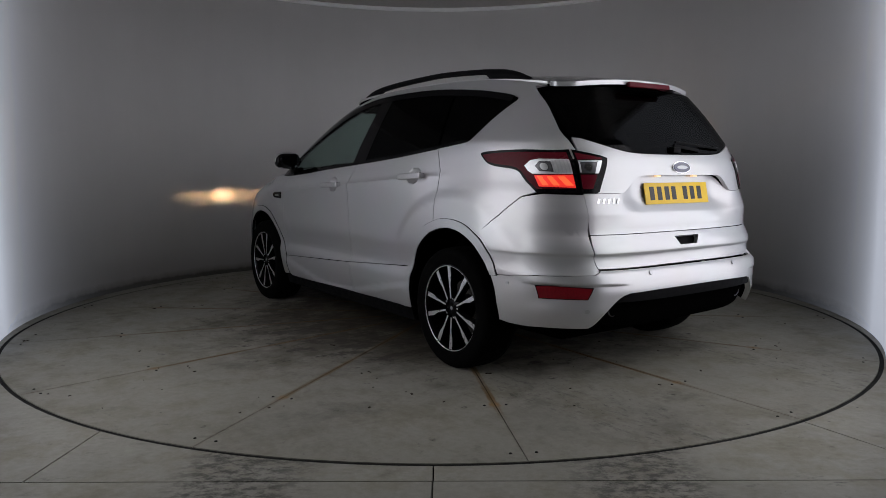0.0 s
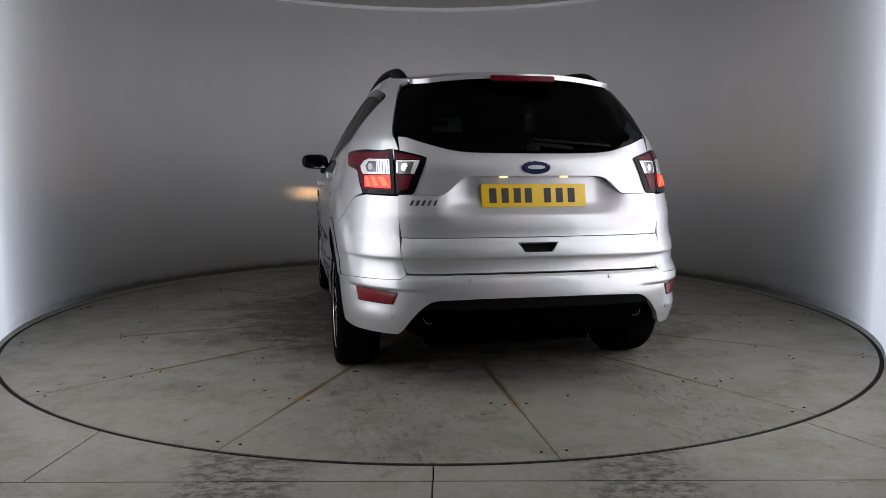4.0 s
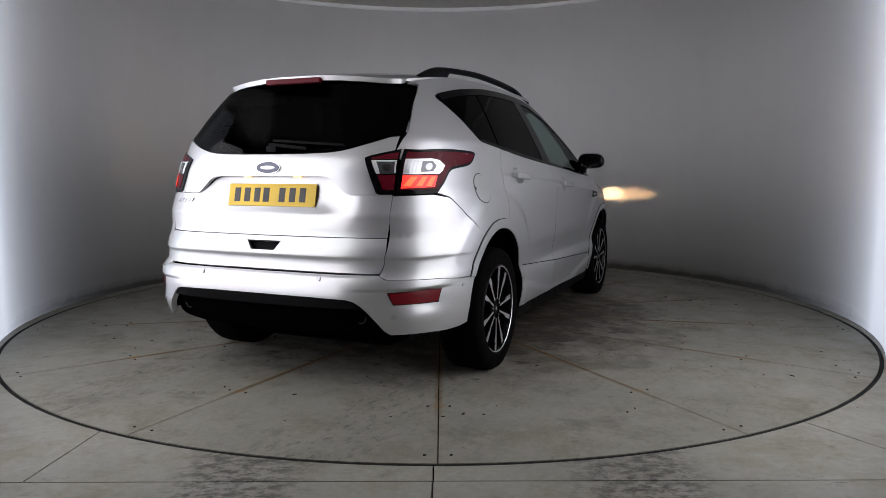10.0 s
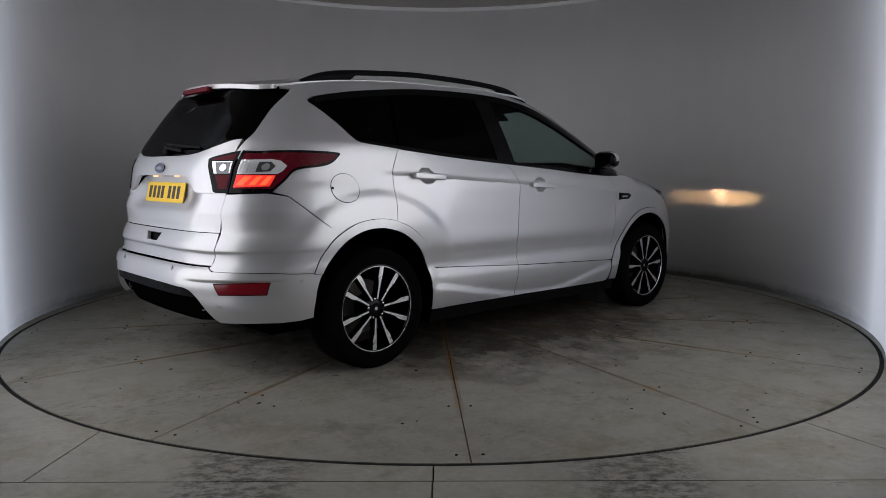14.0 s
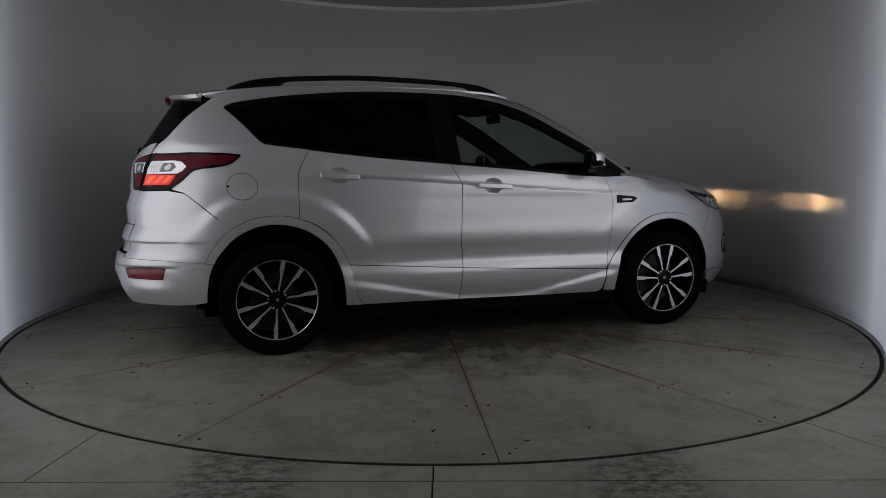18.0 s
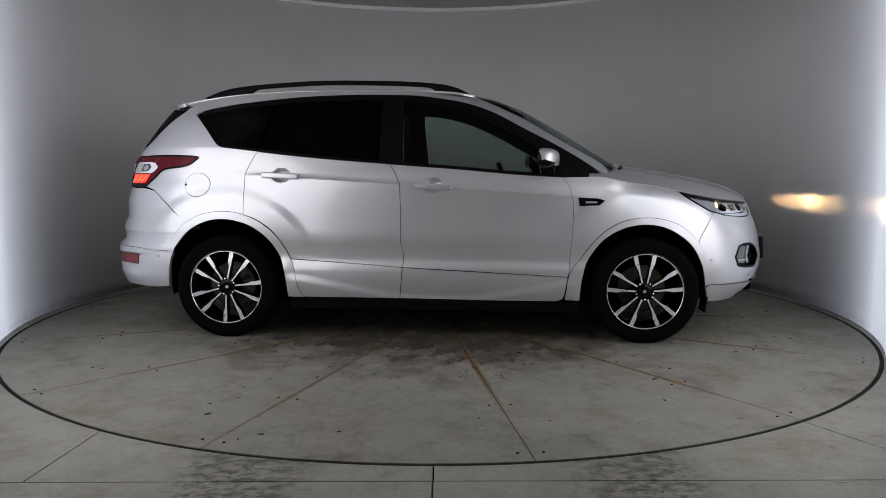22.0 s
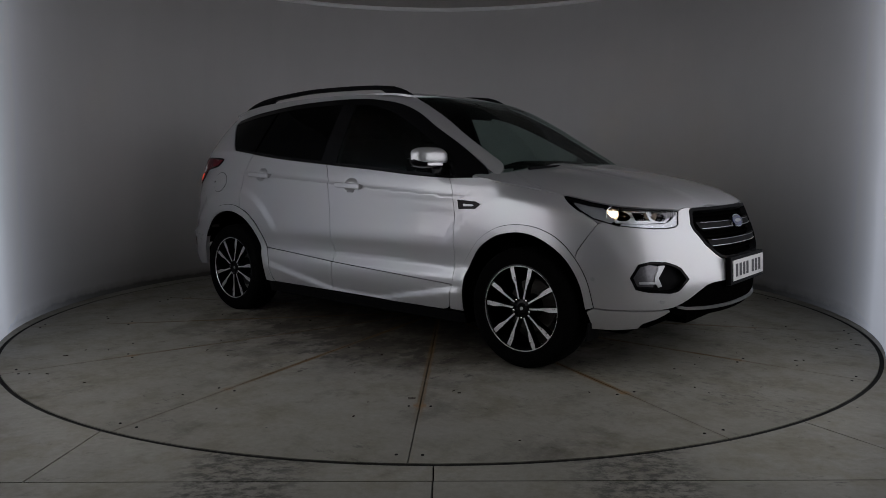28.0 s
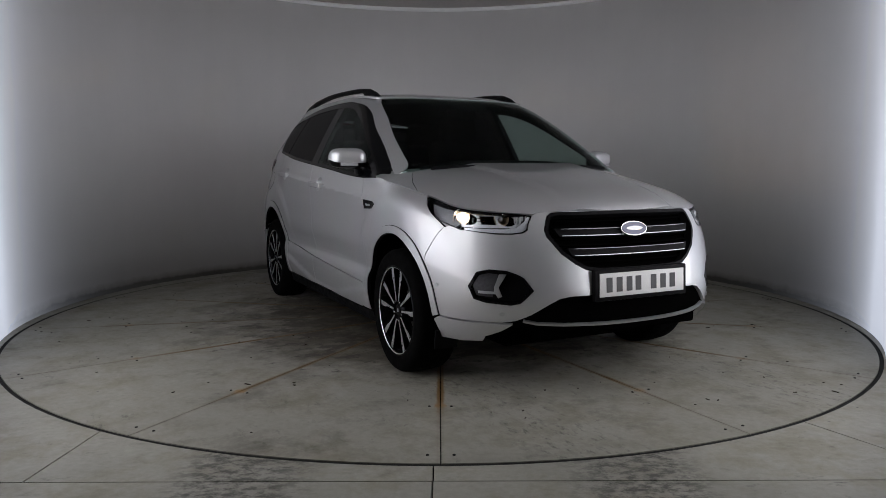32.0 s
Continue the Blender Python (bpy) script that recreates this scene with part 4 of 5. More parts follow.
# roof rails
RAIL = curve((-1.575, 1.588), (-1.483, 1.624), (-1.372, 1.650), (-1.077, 1.677), (-0.708, 1.692), (-0.336, 1.686), (0.039, 1.662), (0.152, 1.634), (0.262, 1.578))
for s in (-1, 1):
    verts, faces = [], []
    xs = np.concatenate([np.linspace(-1.575, -1.2, 14), np.linspace(-1.17, -0.1, 14), np.linspace(-0.07, 0.262, 14)])
    for x in xs:
        zt = float(RAIL(x))
        y = s * (0.552 - 0.012 * ((x + 0.65) / 0.9) ** 2)
        zr = float(roof_z(x, y)) - 0.012
        k = min(max((x + 1.27) / 0.05, 0), 1) * min(max((0.02 - x) / 0.05, 0), 1)
        zb = zr + k * (max(zt - 0.030, zr) - zr)
        h = zt - zb
        for dy, dz in ((-0.019, 0), (-0.019, 0.55 * h), (-0.012, 0.9 * h), (0, h), (0.012, 0.9 * h), (0.019, 0.55 * h), (0.019, 0)):
            verts.append((x, y + dy, zb + dz))
    for i in range(len(xs) - 1):
        for j in range(7):
            a, b = i * 7 + j, i * 7 + (j + 1) % 7
            faces.append((a, b, b + 7, a + 7))
    link("roof_rail", verts, faces + [tuple(range(6, -1, -1)), tuple(range(len(verts) - 7, len(verts)))], M_BLACK, car, "black roof rail standing clear of the roof")

# ---- glass ----
gtop = smooth_line(GLASS_TOP, 4)
gt = lambda x: float(np.interp(x, [q[0] for q in gtop], [q[1] for q in gtop]))
dlo = lambda a, b, n=16: [(x, gt(x)) for x in np.linspace(a, b, n)]
low = lambda a, b, n=12: [(x, float(belt(x)) + 0.001) for x in np.linspace(a, b, n)]
quarter = smooth_line(GLASS_REAR, 3)[::-1] + [(-1.135, 1.216)] + [(-1.045, gt(-1.045))] + dlo(-1.1, -1.598, 10)
both("quarter_window", inset(quarter, 0.003), M_PRIVACY, car, where="top", off=-0.004, thick=0.004, step=0.05, back=M_PRIVACY)
both("rear_door_window", inset(low(-1.12, -0.335) + [(-0.335, gt(-0.335))] + dlo(-0.36, -1.03), 0.003), M_PRIVACY, car, where="top", off=-0.004, thick=0.004, step=0.05, back=M_PRIVACY)
both("door_pillar", inset(low(-0.335, -0.175, 4) + dlo(-0.195, -0.335, 4), 0.001), M_GLOSSBLACK, car, where="top", off=-0.002, thick=0.03, step=0.05)
both("front_door_window", inset(low(-0.175, 0.80) + [(0.745, gt(0.745))] + dlo(0.7, -0.195), 0.003), M_GLASS, car, where="top", off=-0.004, thick=0.004, step=0.05, back=M_GLASS)
both("mirror_triangle", inset(low(0.80, 1.086, 6) + dlo(1.08, 0.75, 8), 0.001), M_GLOSSBLACK, car, where="top", off=-0.002, thick=0.01, step=0.05)
# black band along the top of the side glass
band = dlo(-1.56, 0.95, 40)
both("window_seal", band + [(x, z - float(np.interp(x, [-1.5, 0.0, 0.35, 0.9], [0.034, 0.042, 0.080, 0.075]))) for x, z in band[::-1]], M_GLOSSBLACK, car, where="top", off=-0.001, thick=0.02, step=0.05)
band = low(-1.38, 0.85, 30)
both("belt_seal", band + [(x, z + 0.016) for x, z in band[::-1]], M_GLOSSBLACK, car, where="top", off=0.001, thick=0.012, step=0.05)
# windscreen
ws = [(float(side_y(x, z, True)[0]) - 0.004, z) for x, z in smooth_line(pillar, 3)]
ws_poly = [(-y, z) for y, z in ws] + [(-0.4, 1.10), (0, 1.09), (0.4, 1.10)] + ws[::-1] + [(0.40, 1.578), (0.2, 1.583), (0, 1.585), (-0.2, 1.583), (-0.40, 1.578)]
skin("windscreen", "screen", ws_poly, M_GLASS, car, off=-0.002, thick=0.005, step=0.06, back=M_GLASS, label="raked windscreen with a dark edge")
top_band = [(-0.53, 1.573), (-0.4, 1.578), (0, 1.585), (0.4, 1.578), (0.53, 1.573), (0.55, 1.535), (0.3, 1.54), (0.12, 1.535), (0.09, 1.49), (-0.09, 1.49), (-0.12, 1.535), (-0.3, 1.54), (-0.55, 1.535)]
skin("screen_band", "screen", top_band, M_GLOSSBLACK, car, off=-0.0075, thick=0.003, step=0.06)
# rear window
rw = [(0.574, 1.500), (0.594, 1.478), (0.626, 1.38), (0.644, 1.285), (0.640, 1.270), (0.618, 1.258), (0.535, 1.226), (0.397, 1.187), (0.259, 1.175), (0, 1.173)]
rw = smooth_line(rw, 3)
rw_poly = [(0, 1.528), (0.3, 1.524), (0.5, 1.51)] + rw
rw_poly = rw_poly + [(-y, z) for y, z in rw_poly[::-1][1:-1]]
skin("rear_window", "tail", rw_poly, M_REARGLASS, car, off=-0.002, thick=0.004, step=0.05, back=M_REARGLASS, label="wide dark-tinted rear window")
skin("rear_window_band", "tail", rw_poly, M_GLOSSBLACK, car, holes=[inset(rw_poly, 0.035)], off=-0.0075, thick=0.003, step=0.05)

# ---- tailgate ----
glass_low = [(y, z - 0.004) for y, z in rw if z < 1.262]
ledge = smooth_line([(0, 1.063), (0.20, 1.063), (0.31, 1.061), (0.355, 1.048), (0.40, 1.010), (0.430, 0.985), (0.455, 0.977), (0.52, 0.977), (0.645, 0.978)], 4)
up_half = ledge + [(0.638, 1.10), (0.630, 1.19), (0.633, 1.250)] + [q for q in glass_low if q[1] < 1.250]
up_poly = up_half + [(-y, z) for y, z in up_half[::-1][1:-1]]
gate = skin("tailgate", "tail", inset(up_poly, 0.0005), M_PAINT, car, thick=0.022, step=0.035, label="silver tailgate with a hollow for the number plate")
lo_half = [(0, 0.778), (0.6375, 0.780), (0.6472, 0.85), (0.6472, 0.974)] + [(y, z - 0.002) for y, z in ledge[::-1]]
lo_poly = lo_half + [(-y, z) for y, z in lo_half[::-1][1:-1]]
skin("middle_panel", "plate_hollow", lo_poly, M_PAINT, gate, thick=0.02, step=0.03)
b_half = [(0, 0.616), (0.6185, 0.616), (0.6335, 0.66), (0.6440, 0.724), (0.6365, 0.7755), (0, 0.7735)]
hand = [(-0.100, 0.752), (0.100, 0.752), (0.068, 0.708), (-0.068, 0.708)]
b_poly = b_half + [(-y, z) for y, z in b_half[::-1][1:-1]]
skin("lower_panel", "tail", b_poly, M_PAINT, gate, holes=[hand], off=0.002, thick=0.02, step=0.035)
skin("grip_hollow", "tail", [(-0.11, 0.76), (0.11, 0.76), (0.08, 0.70), (-0.08, 0.70)], M_BLACK, gate, off=-0.03, thick=0.01, step=0.05)
for nm, sx, sz, off, mt in (("badge_rim", 0.071, 0.0305, 0.006, M_CHROME), ("badge_field", 0.0655, 0.0265, 0.009, M_BLUE)):
    skin(nm, "tail", ring(0.0, 1.102, sx, sz), mt, gate, off=off, thick=0.012, step=0.02, label="oval badge, bright rim" if nm == "badge_rim" else "dark blue oval badge field")
skin("badge_mark", "tail", ring(0, 1.102, 0.044, 0.009, 20), M_SATIN, gate, off=0.0098, thick=0.003, step=0.03)
for a in range(5):
    u = 0.600 - 0.026 * a
    skin("model_mark", "tail", [(u, 0.928), (u - 0.010, 0.928), (u - 0.022, 0.951), (u - 0.012, 0.951)], M_CHROME, gate, off=0.002, thick=0.003, step=0.05)
# wiper on the rear window
bm = box_bm((0.012, 0.40, 0.012), pose(float(tail(1.225)) - 0.018, -0.20, 1.222, 4, 0, 2), 0.004)
add_box(bm, (0.03, 0.06, 0.03), pose(float(tail(1.20)) - 0.012, 0.0, 1.195), 0.008)
add_box(bm, (0.014, 0.22, 0.016), pose(float(tail(1.21)) - 0.018, -0.09, 1.206, 6, 0, 1), 0.004)
part("rear_wiper", bm, M_BLACK, car)


def number_plate(name, x, z, tilt, material, base, label):
    """A plate whose characters are drawn as plain upright bars."""
    plate = part(name, box_bm((0.006, 0.52, 0.111), pose(x, 0, z, 0, tilt, 0), 0.002), material, base, label)
    s = 1 if x > 0 else -1
    rot = pose(x, 0, z, 0, tilt, 0)
    for y in (-0.205, -0.145, -0.085, -0.03, 0.065, 0.125, 0.185):
        part("plate_bar", box_bm((0.0015, 0.035, 0.070), rot @ pose(s * 0.0036, s * y, 0)), M_INK, plate)
    return plate


number_plate("number_plate", -2.130, 0.970, 12, M_YELLOW, car, "yellow rear number plate with black marks")
for y in (-0.15, 0.15):
    part("plate_lamp", box_bm((0.016, 0.036, 0.006), pose(float(tail(1.05)) + 0.034, y, 1.058), 0.002), M_WARMGLOW, gate, "small lit plate lamp")

# ---- tail lamps ----
inner_lamp = [(0.513, 1.146), (0.534, 1.156), (0.652, 1.188), (0.655, 0.978), (0.590, 0.978), (0.577, 0.985)]
outer_side = smooth_line(along("tail", [(-1.93, 1.186), (-1.80, 1.192), (-1.65, 1.190), (-1.535, 1.182), (-1.530, 1.165), (-1.584, 1.125), (-1.650, 1.108), (-1.776, 1.090), (-1.84, 1.035), (-1.91, 0.980)]), 3)
outer_lamp = [(0.660, 0.977), (0.660, 1.189)] + outer_side
for s in ("right", "left"):
    fl = s == "right"
    lampi = skin("inner_tail_lamp", "tail", inner_lamp, M_GLOSSBLACK, car, off=0.005, thick=0.02, step=0.03, flip=fl, label="black-edged tail lamp section on the tailgate")
    skin("red_lens", "tail", [(0.540, 1.139), (0.546, 1.147), (0.646, 1.172), (0.646, 1.139)], M_DARKRED, lampi, off=0.0065, thick=0.004, step=0.03, flip=fl)
    skin("clear_lens", "tail", [(0.546, 1.133), (0.646, 1.133), (0.648, 1.073), (0.573, 1.073)], M_GREYLENS, lampi, off=0.007, thick=0.004, step=0.03, flip=fl, label="clear reversing lamp lens")
    skin("lens_edge", "tail", [(0.546, 1.133), (0.566, 1.133), (0.580, 1.100), (0.588, 1.073), (0.573, 1.073)], M_PEARL, lampi, off=0.0085, thick=0.004, step=0.03, flip=fl)
    skin("lens_edge", "tail", [(0.566, 1.133), (0.646, 1.133), (0.646, 1.128), (0.570, 1.128)], M_PEARL, lampi, off=0.0085, thick=0.004, step=0.03, flip=fl)
    skin("lens_edge", "tail", [(0.640, 1.126), (0.646, 1.126), (0.648, 1.078), (0.642, 1.078)], M_PEARL, lampi, off=0.0085, thick=0.004, step=0.03, flip=fl)
    skin("lens_core", "tail", ring(0.612, 1.102, 0.015, 0.017, 18), M_CHROME, lampi, off=0.0085, thick=0.004, step=0.03, flip=fl)
    skin("red_lens_low", "tail", [(0.578, 1.067), (0.648, 1.067), (0.648, 0.998), (0.606, 0.998)], M_DARKRED, lampi, off=0.007, thick=0.004, step=0.03, flip=fl)
    lampo = skin("outer_tail_lamp", "tail", outer_lamp, M_GLOSSBLACK, car, off=0.005, thick=0.02, step=0.03, flip=fl, label="black-edged wraparound tail lamp")
    skin("red_lens", "tail", split_z(inset(outer_lamp, 0.013), lambda u: 0.998, True), M_DARKRED, lampo, off=0.0065, thick=0.004, step=0.03, flip=fl)
    skin("clear_lens", "tail", [(0.674, 1.140), (0.78, 1.144), (0.825, 1.136), (0.864, 1.111), (0.852, 1.086), (0.832, 1.071), (0.674, 1.070)], M_PEARL, lampo, off=0.0085, thick=0.004, step=0.025, flip=fl, label="clear indicator lens with a bright surround")
    skin("lens_core", "tail", [(0.734, 1.130), (0.785, 1.131), (0.812, 1.108), (0.795, 1.083), (0.734, 1.080)], M_GREYLENS, lampo, off=0.0105, thick=0.004, step=0.03, flip=fl)
    skin("lens_bowl", "tail", ring(0.770, 1.105, 0.018, 0.017, 18), M_SATIN, lampo, off=0.012, thick=0.004, step=0.03, flip=fl)
    for k in range(5):
        skin("lens_rib", "tail", [(0.680 + 0.011 * k, 1.134), (0.684 + 0.011 * k, 1.134), (0.684 + 0.011 * k, 1.076), (0.680 + 0.011 * k, 1.076)], M_SATIN, lampo, off=0.0105, thick=0.004, step=0.05, flip=fl)
    skin("lit_lens", "tail", [(0.674, 1.066), (0.824, 1.063), (0.812, 1.009), (0.674, 1.004)], M_REDGLOW, lampo, off=0.0085, thick=0.004, step=0.025, flip=fl, label="lit red tail lamp segment")
    for k in range(3):
        u = 0.686 + 0.044 * k
        skin("lit_core", "tail", [(u - 0.006, 1.014), (u + 0.016, 1.058), (u + 0.038, 1.058), (u + 0.020, 1.014)], M_AMBERGLOW, lampo, off=0.0100, thick=0.003, step=0.03, flip=fl)

# ---- rear bumper ----
corner = [(0.621, 0.610), (0.635, 0.66), (0.6465, 0.724), (0.6485, 0.970)] + along("tail", [(-1.93, 0.975), (-1.838, 0.9585), (-1.75, 0.8865), (-1.67, 0.8165), (-1.588, 0.754), (-1.60, 0.70), (-1.66, 0.63), (-1.70, 0.5665), (-1.85, 0.571), (-1.95, 0.582)]) + [(0.66, 0.592)]
b_side = along("tail", [(-1.95, 0.580), (-1.85, 0.569), (-1.735, 0.565), (-1.692, 0.560), (-1.728, 0.42), (-1.735, 0.335), (-1.80, 0.325), (-1.90, 0.322), (-1.98, 0.326)])
opening = [(0.660, 0.330), (0.640, 0.350), (0.610, 0.402), (0.575, 0.445), (0.545, 0.474), (0.52, 0.490), (0.485, 0.499), (0.3, 0.503), (0, 0.503)]
half = [(0, 0.607), (0.5, 0.608), (0.622, 0.608), (0.655, 0.590)] + b_side + opening
poly = half + [(-y, z) for y, z in half[::-1][1:-1]]
bumper = skin("rear_bumper", "tail", inset(poly, 0.0002), M_PAINT, car, step=0.035, thick=0.03, off=0.003, label="silver rear bumper round a black lower insert")
both_in("bumper_corner", inset(corner, 0.0004), M_PAINT, [bumper, bumper], where="tail", step=0.035)
val = [(0, 0.505), (0.3, 0.505), (0.486, 0.501), (0.522, 0.492), (0.548, 0.476), (0.60, 0.455), (0.3, 0.450), (0, 0.448)]
skin("mesh_strip", "tail", val + [(-y, z) for y, z in val[::-1][1:-1]], M_BLACK, bumper, off=-0.006, thick=0.02, step=0.05)
val = [(0, 0.450), (0.4, 0.452), (0.56, 0.462), (0.59, 0.43), (0.62, 0.40), (0.665, 0.325), (0.60, 0.305), (0.45, 0.285), (0, 0.275)]
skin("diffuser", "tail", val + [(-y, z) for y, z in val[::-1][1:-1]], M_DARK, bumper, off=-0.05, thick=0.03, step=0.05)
for s in ("right", "left"):
    fl = s == "right"
    refl = [(0.664, 0.531)] + along("tail", [(-2.035, 0.540), (-1.955, 0.535), (-1.972, 0.470), (-2.02, 0.470)]) + [(0.688, 0.473)]
    rf = skin("reflector_frame", "tail", refl, M_BLACK, bumper, off=0.0045, thick=0.012, step=0.03, flip=fl)
    skin("reflector", "tail", inset(refl, 0.0045), M_RED, rf, off=0.0062, thick=0.008, step=0.03, flip=fl, label="dark red bumper reflector")
    for u, z, rr in ((0.343, 0.588, 0.010), (0.685, 0.418, 0.011)):
        skin("parking_sensor", "tail", ring(u, z, rr, rr, 16), M_SATIN, bumper, off=0.0065, thick=0.006, step=0.03, flip=fl)
    q = along("tail", [(-1.805, 0.532)])[0]
    skin("parking_sensor", "tail", ring(q[0], q[1], 0.009, 0.009, 16), M_SATIN, bumper, off=0.0065, thick=0.006, step=0.03, flip=fl)
    bm = lathe([(0.024, -0.12), (0.030, -0.12), (0.033, -0.01), (0.031, 0.0), (0.027, 0.0), (0.024, -0.12)], 24)
    bmesh.ops.transform(bm, matrix=pose(-2.165, (-1 if fl else 1) * 0.515, 0.405, 0, 0, 90), verts=bm.verts)
    part("exhaust_tip", bm, M_GREYLENS, car, "dull metal exhaust tip")

# ---- front bumper, grille, lamps ----
grille = [(0, 0.612), (0.24, 0.614), (0.30, 0.624), (0.35, 0.652), (0.41, 0.70), (0.462, 0.778), (0.466, 0.81), (0.440, 0.874), (0.42, 0.889), (0.38, 0.893), (0, 0.897)]
lamp_low = [(0.505, 0.872), (0.522, 0.84), (0.535, 0.808), (0.555, 0.795), (0.60, 0.788)] + along("nose", [(1.99, 0.788), (1.93, 0.793), (1.85, 0.803), (1.79, 0.822)])
intake = [(0, 0.508), (0.25, 0.506), (0.38, 0.502), (0.43, 0.492), (0.48, 0.462), (0.545, 0.415), (0.60, 0.384), (0.650, 0.372)]
fog = [(0.538, 0.530), (0.575, 0.590), (0.60, 0.606)] + along("nose", [(2.06, 0.622), (2.00, 0.625), (1.955, 0.61), (1.925, 0.54), (1.950, 0.480), (2.0, 0.465)]) + [(0.625, 0.458), (0.59, 0.468)]
bump_half = grille + [(0.45, 0.893), (0.485, 0.886)] + lamp_low + along("nose", [(1.764, 0.8125), (1.743, 0.777), (1.722, 0.741), (1.701, 0.706), (1.680, 0.6705), (1.66, 0.60), (1.70, 0.515), (1.735, 0.380), (1.82, 0.372), (1.92, 0.370), (2.03, 0.371)]) + intake[::-1]
front_bumper = new("front_bumper")
front_bumper.parent = car
for s in ("right", "left"):
    fl = s == "right"
    skin("bumper_half", "nose", inset(bump_half, 0.001), M_PAINT, front_bumper, holes=[fog], step=0.03, thick=0.03, flip=fl)
    skin("fog_pocket", "nose", inset(fog, -0.012), M_BLACK, front_bumper, off=-0.035, thick=0.01, step=0.04, flip=fl)
    skin("fog_bezel", "nose", inset(fog, 0.0005), M_GLOSSBLACK, front_bumper, holes=[inset(fog, 0.012)], off=0.002, thick=0.04, step=0.04, flip=fl)
    skin("fog_lamp", "nose", along("nose", [(2.035, 0.602), (2.00, 0.607), (1.965, 0.595), (1.94, 0.545), (1.957, 0.497), (2.02, 0.492), (2.022, 0.545)]), M_GREYLENS, front_bumper, off=-0.012, thick=0.012, step=0.04, flip=fl, label="clear fog lamp in a black hollow")
    skin("lamp_bar", "nose", along("nose", [(2.062, 0.604), (2.036, 0.603), (2.024, 0.545), (2.024, 0.520), (1.965, 0.520), (1.967, 0.508), (2.03, 0.508), (2.038, 0.490), (2.052, 0.496), (2.038, 0.540)]), M_SATIN, front_bumper, off=-0.008, thick=0.008, step=0.04, flip=fl)
    lip = along("nose", [(2.03, 0.366), (1.92, 0.365), (1.82, 0.367), (1.764, 0.375), (1.728, 0.355), (1.74, 0.265), (1.85, 0.262), (1.93, 0.272)]) + [(0.69, 0.300), (0.645, 0.332), (0.612, 0.366)]
    skin("bumper_lip", "nose", lip, M_PAINT, front_bumper, off=0.008, thick=0.02, step=0.03, flip=fl)
    q = along("nose", [(1.748, 0.515)])[0]
    for u, z in ((q[0] - 0.012, 0.53), (0.655, 0.415)):
        skin("parking_sensor", "nose", ring(u, z, 0.010, 0.010, 16), M_SATIN, front_bumper, off=0.004, thick=0.006, step=0.03, flip=fl)
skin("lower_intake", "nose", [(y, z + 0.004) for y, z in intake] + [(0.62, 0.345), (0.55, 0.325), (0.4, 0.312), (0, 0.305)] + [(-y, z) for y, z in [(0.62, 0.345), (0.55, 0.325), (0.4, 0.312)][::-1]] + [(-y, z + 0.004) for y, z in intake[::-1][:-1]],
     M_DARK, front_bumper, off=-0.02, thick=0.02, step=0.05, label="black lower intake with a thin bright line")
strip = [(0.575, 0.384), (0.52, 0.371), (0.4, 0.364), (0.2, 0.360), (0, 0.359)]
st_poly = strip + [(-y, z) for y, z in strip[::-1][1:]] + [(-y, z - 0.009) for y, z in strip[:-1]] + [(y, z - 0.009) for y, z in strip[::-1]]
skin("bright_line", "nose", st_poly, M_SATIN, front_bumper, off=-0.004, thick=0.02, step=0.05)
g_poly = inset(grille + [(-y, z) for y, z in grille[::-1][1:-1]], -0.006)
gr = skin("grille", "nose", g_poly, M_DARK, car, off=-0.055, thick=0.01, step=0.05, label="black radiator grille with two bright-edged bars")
g_full = inset(grille + [(-y, z) for y, z in grille[::-1][1:-1]], 0.002)
skin("grille_frame", "nose", g_full, M_BLACK, gr, holes=[inset(g_full, 0.015)], off=0.002, thick=0.04, step=0.04)
for z, w in ((0.800, 0.42), (0.708, 0.375)):
    bar = [(-w, z + 0.019), (w, z + 0.019), (w - 0.02, z - 0.019), (-w + 0.02, z - 0.019)]
    br = skin("grille_bar", "nose", bar, M_BLACK, gr, off=-0.008, thick=0.03, step=0.05)
    for dz, mt in ((0.015, M_GREYLENS), (-0.016, M_SATIN)):
        skin("bright_edge", "nose", [(-w + 0.03, z + dz + 0.0018), (w - 0.03, z + dz + 0.0018), (w - 0.032, z + dz - 0.0016), (-w + 0.032, z + dz - 0.0016)], mt, br, off=-0.004, thick=0.008, step=0.06)
for i in range(9):
    z = 0.635 + 0.028 * i
    wmax = min(float(np.interp(z, [0.62, 0.70, 0.78, 0.81, 0.88], [0.30, 0.40, 0.45, 0.455, 0.43])), 0.45) - 0.02
    skin("grille_slat", "nose", [(-wmax, z + 0.004), (wmax, z + 0.004), (wmax, z - 0.004), (-wmax, z - 0.004)], M_DARK, gr, off=-0.03, thick=0.012, step=0.09)
skin("badge_rim", "nose", ring(0, 0.806, 0.080, 0.034), M_CHROME, gr, off=0.008, thick=0.02, step=0.02, label="oval badge, bright rim")
skin("badge_field", "nose", ring(0, 0.806, 0.0745, 0.0300), M_BLUE, gr, off=0.011, thick=0.01, step=0.02, label="dark blue oval badge field")
skin("badge_mark", "nose", ring(0, 0.806, 0.050, 0.010, 20), M_SATIN, gr, off=0.012, thick=0.003, step=0.03)
part("plate_holder", box_bm((0.03, 0.565, 0.150), pose(2.256, 0, 0.551, 0, -3, 0), 0.006), M_BLACK, front_bumper)
number_plate("number_plate", 2.274, 0.553, -3, M_WHITEPLATE, car, "white front number plate with black marks in a black holder")

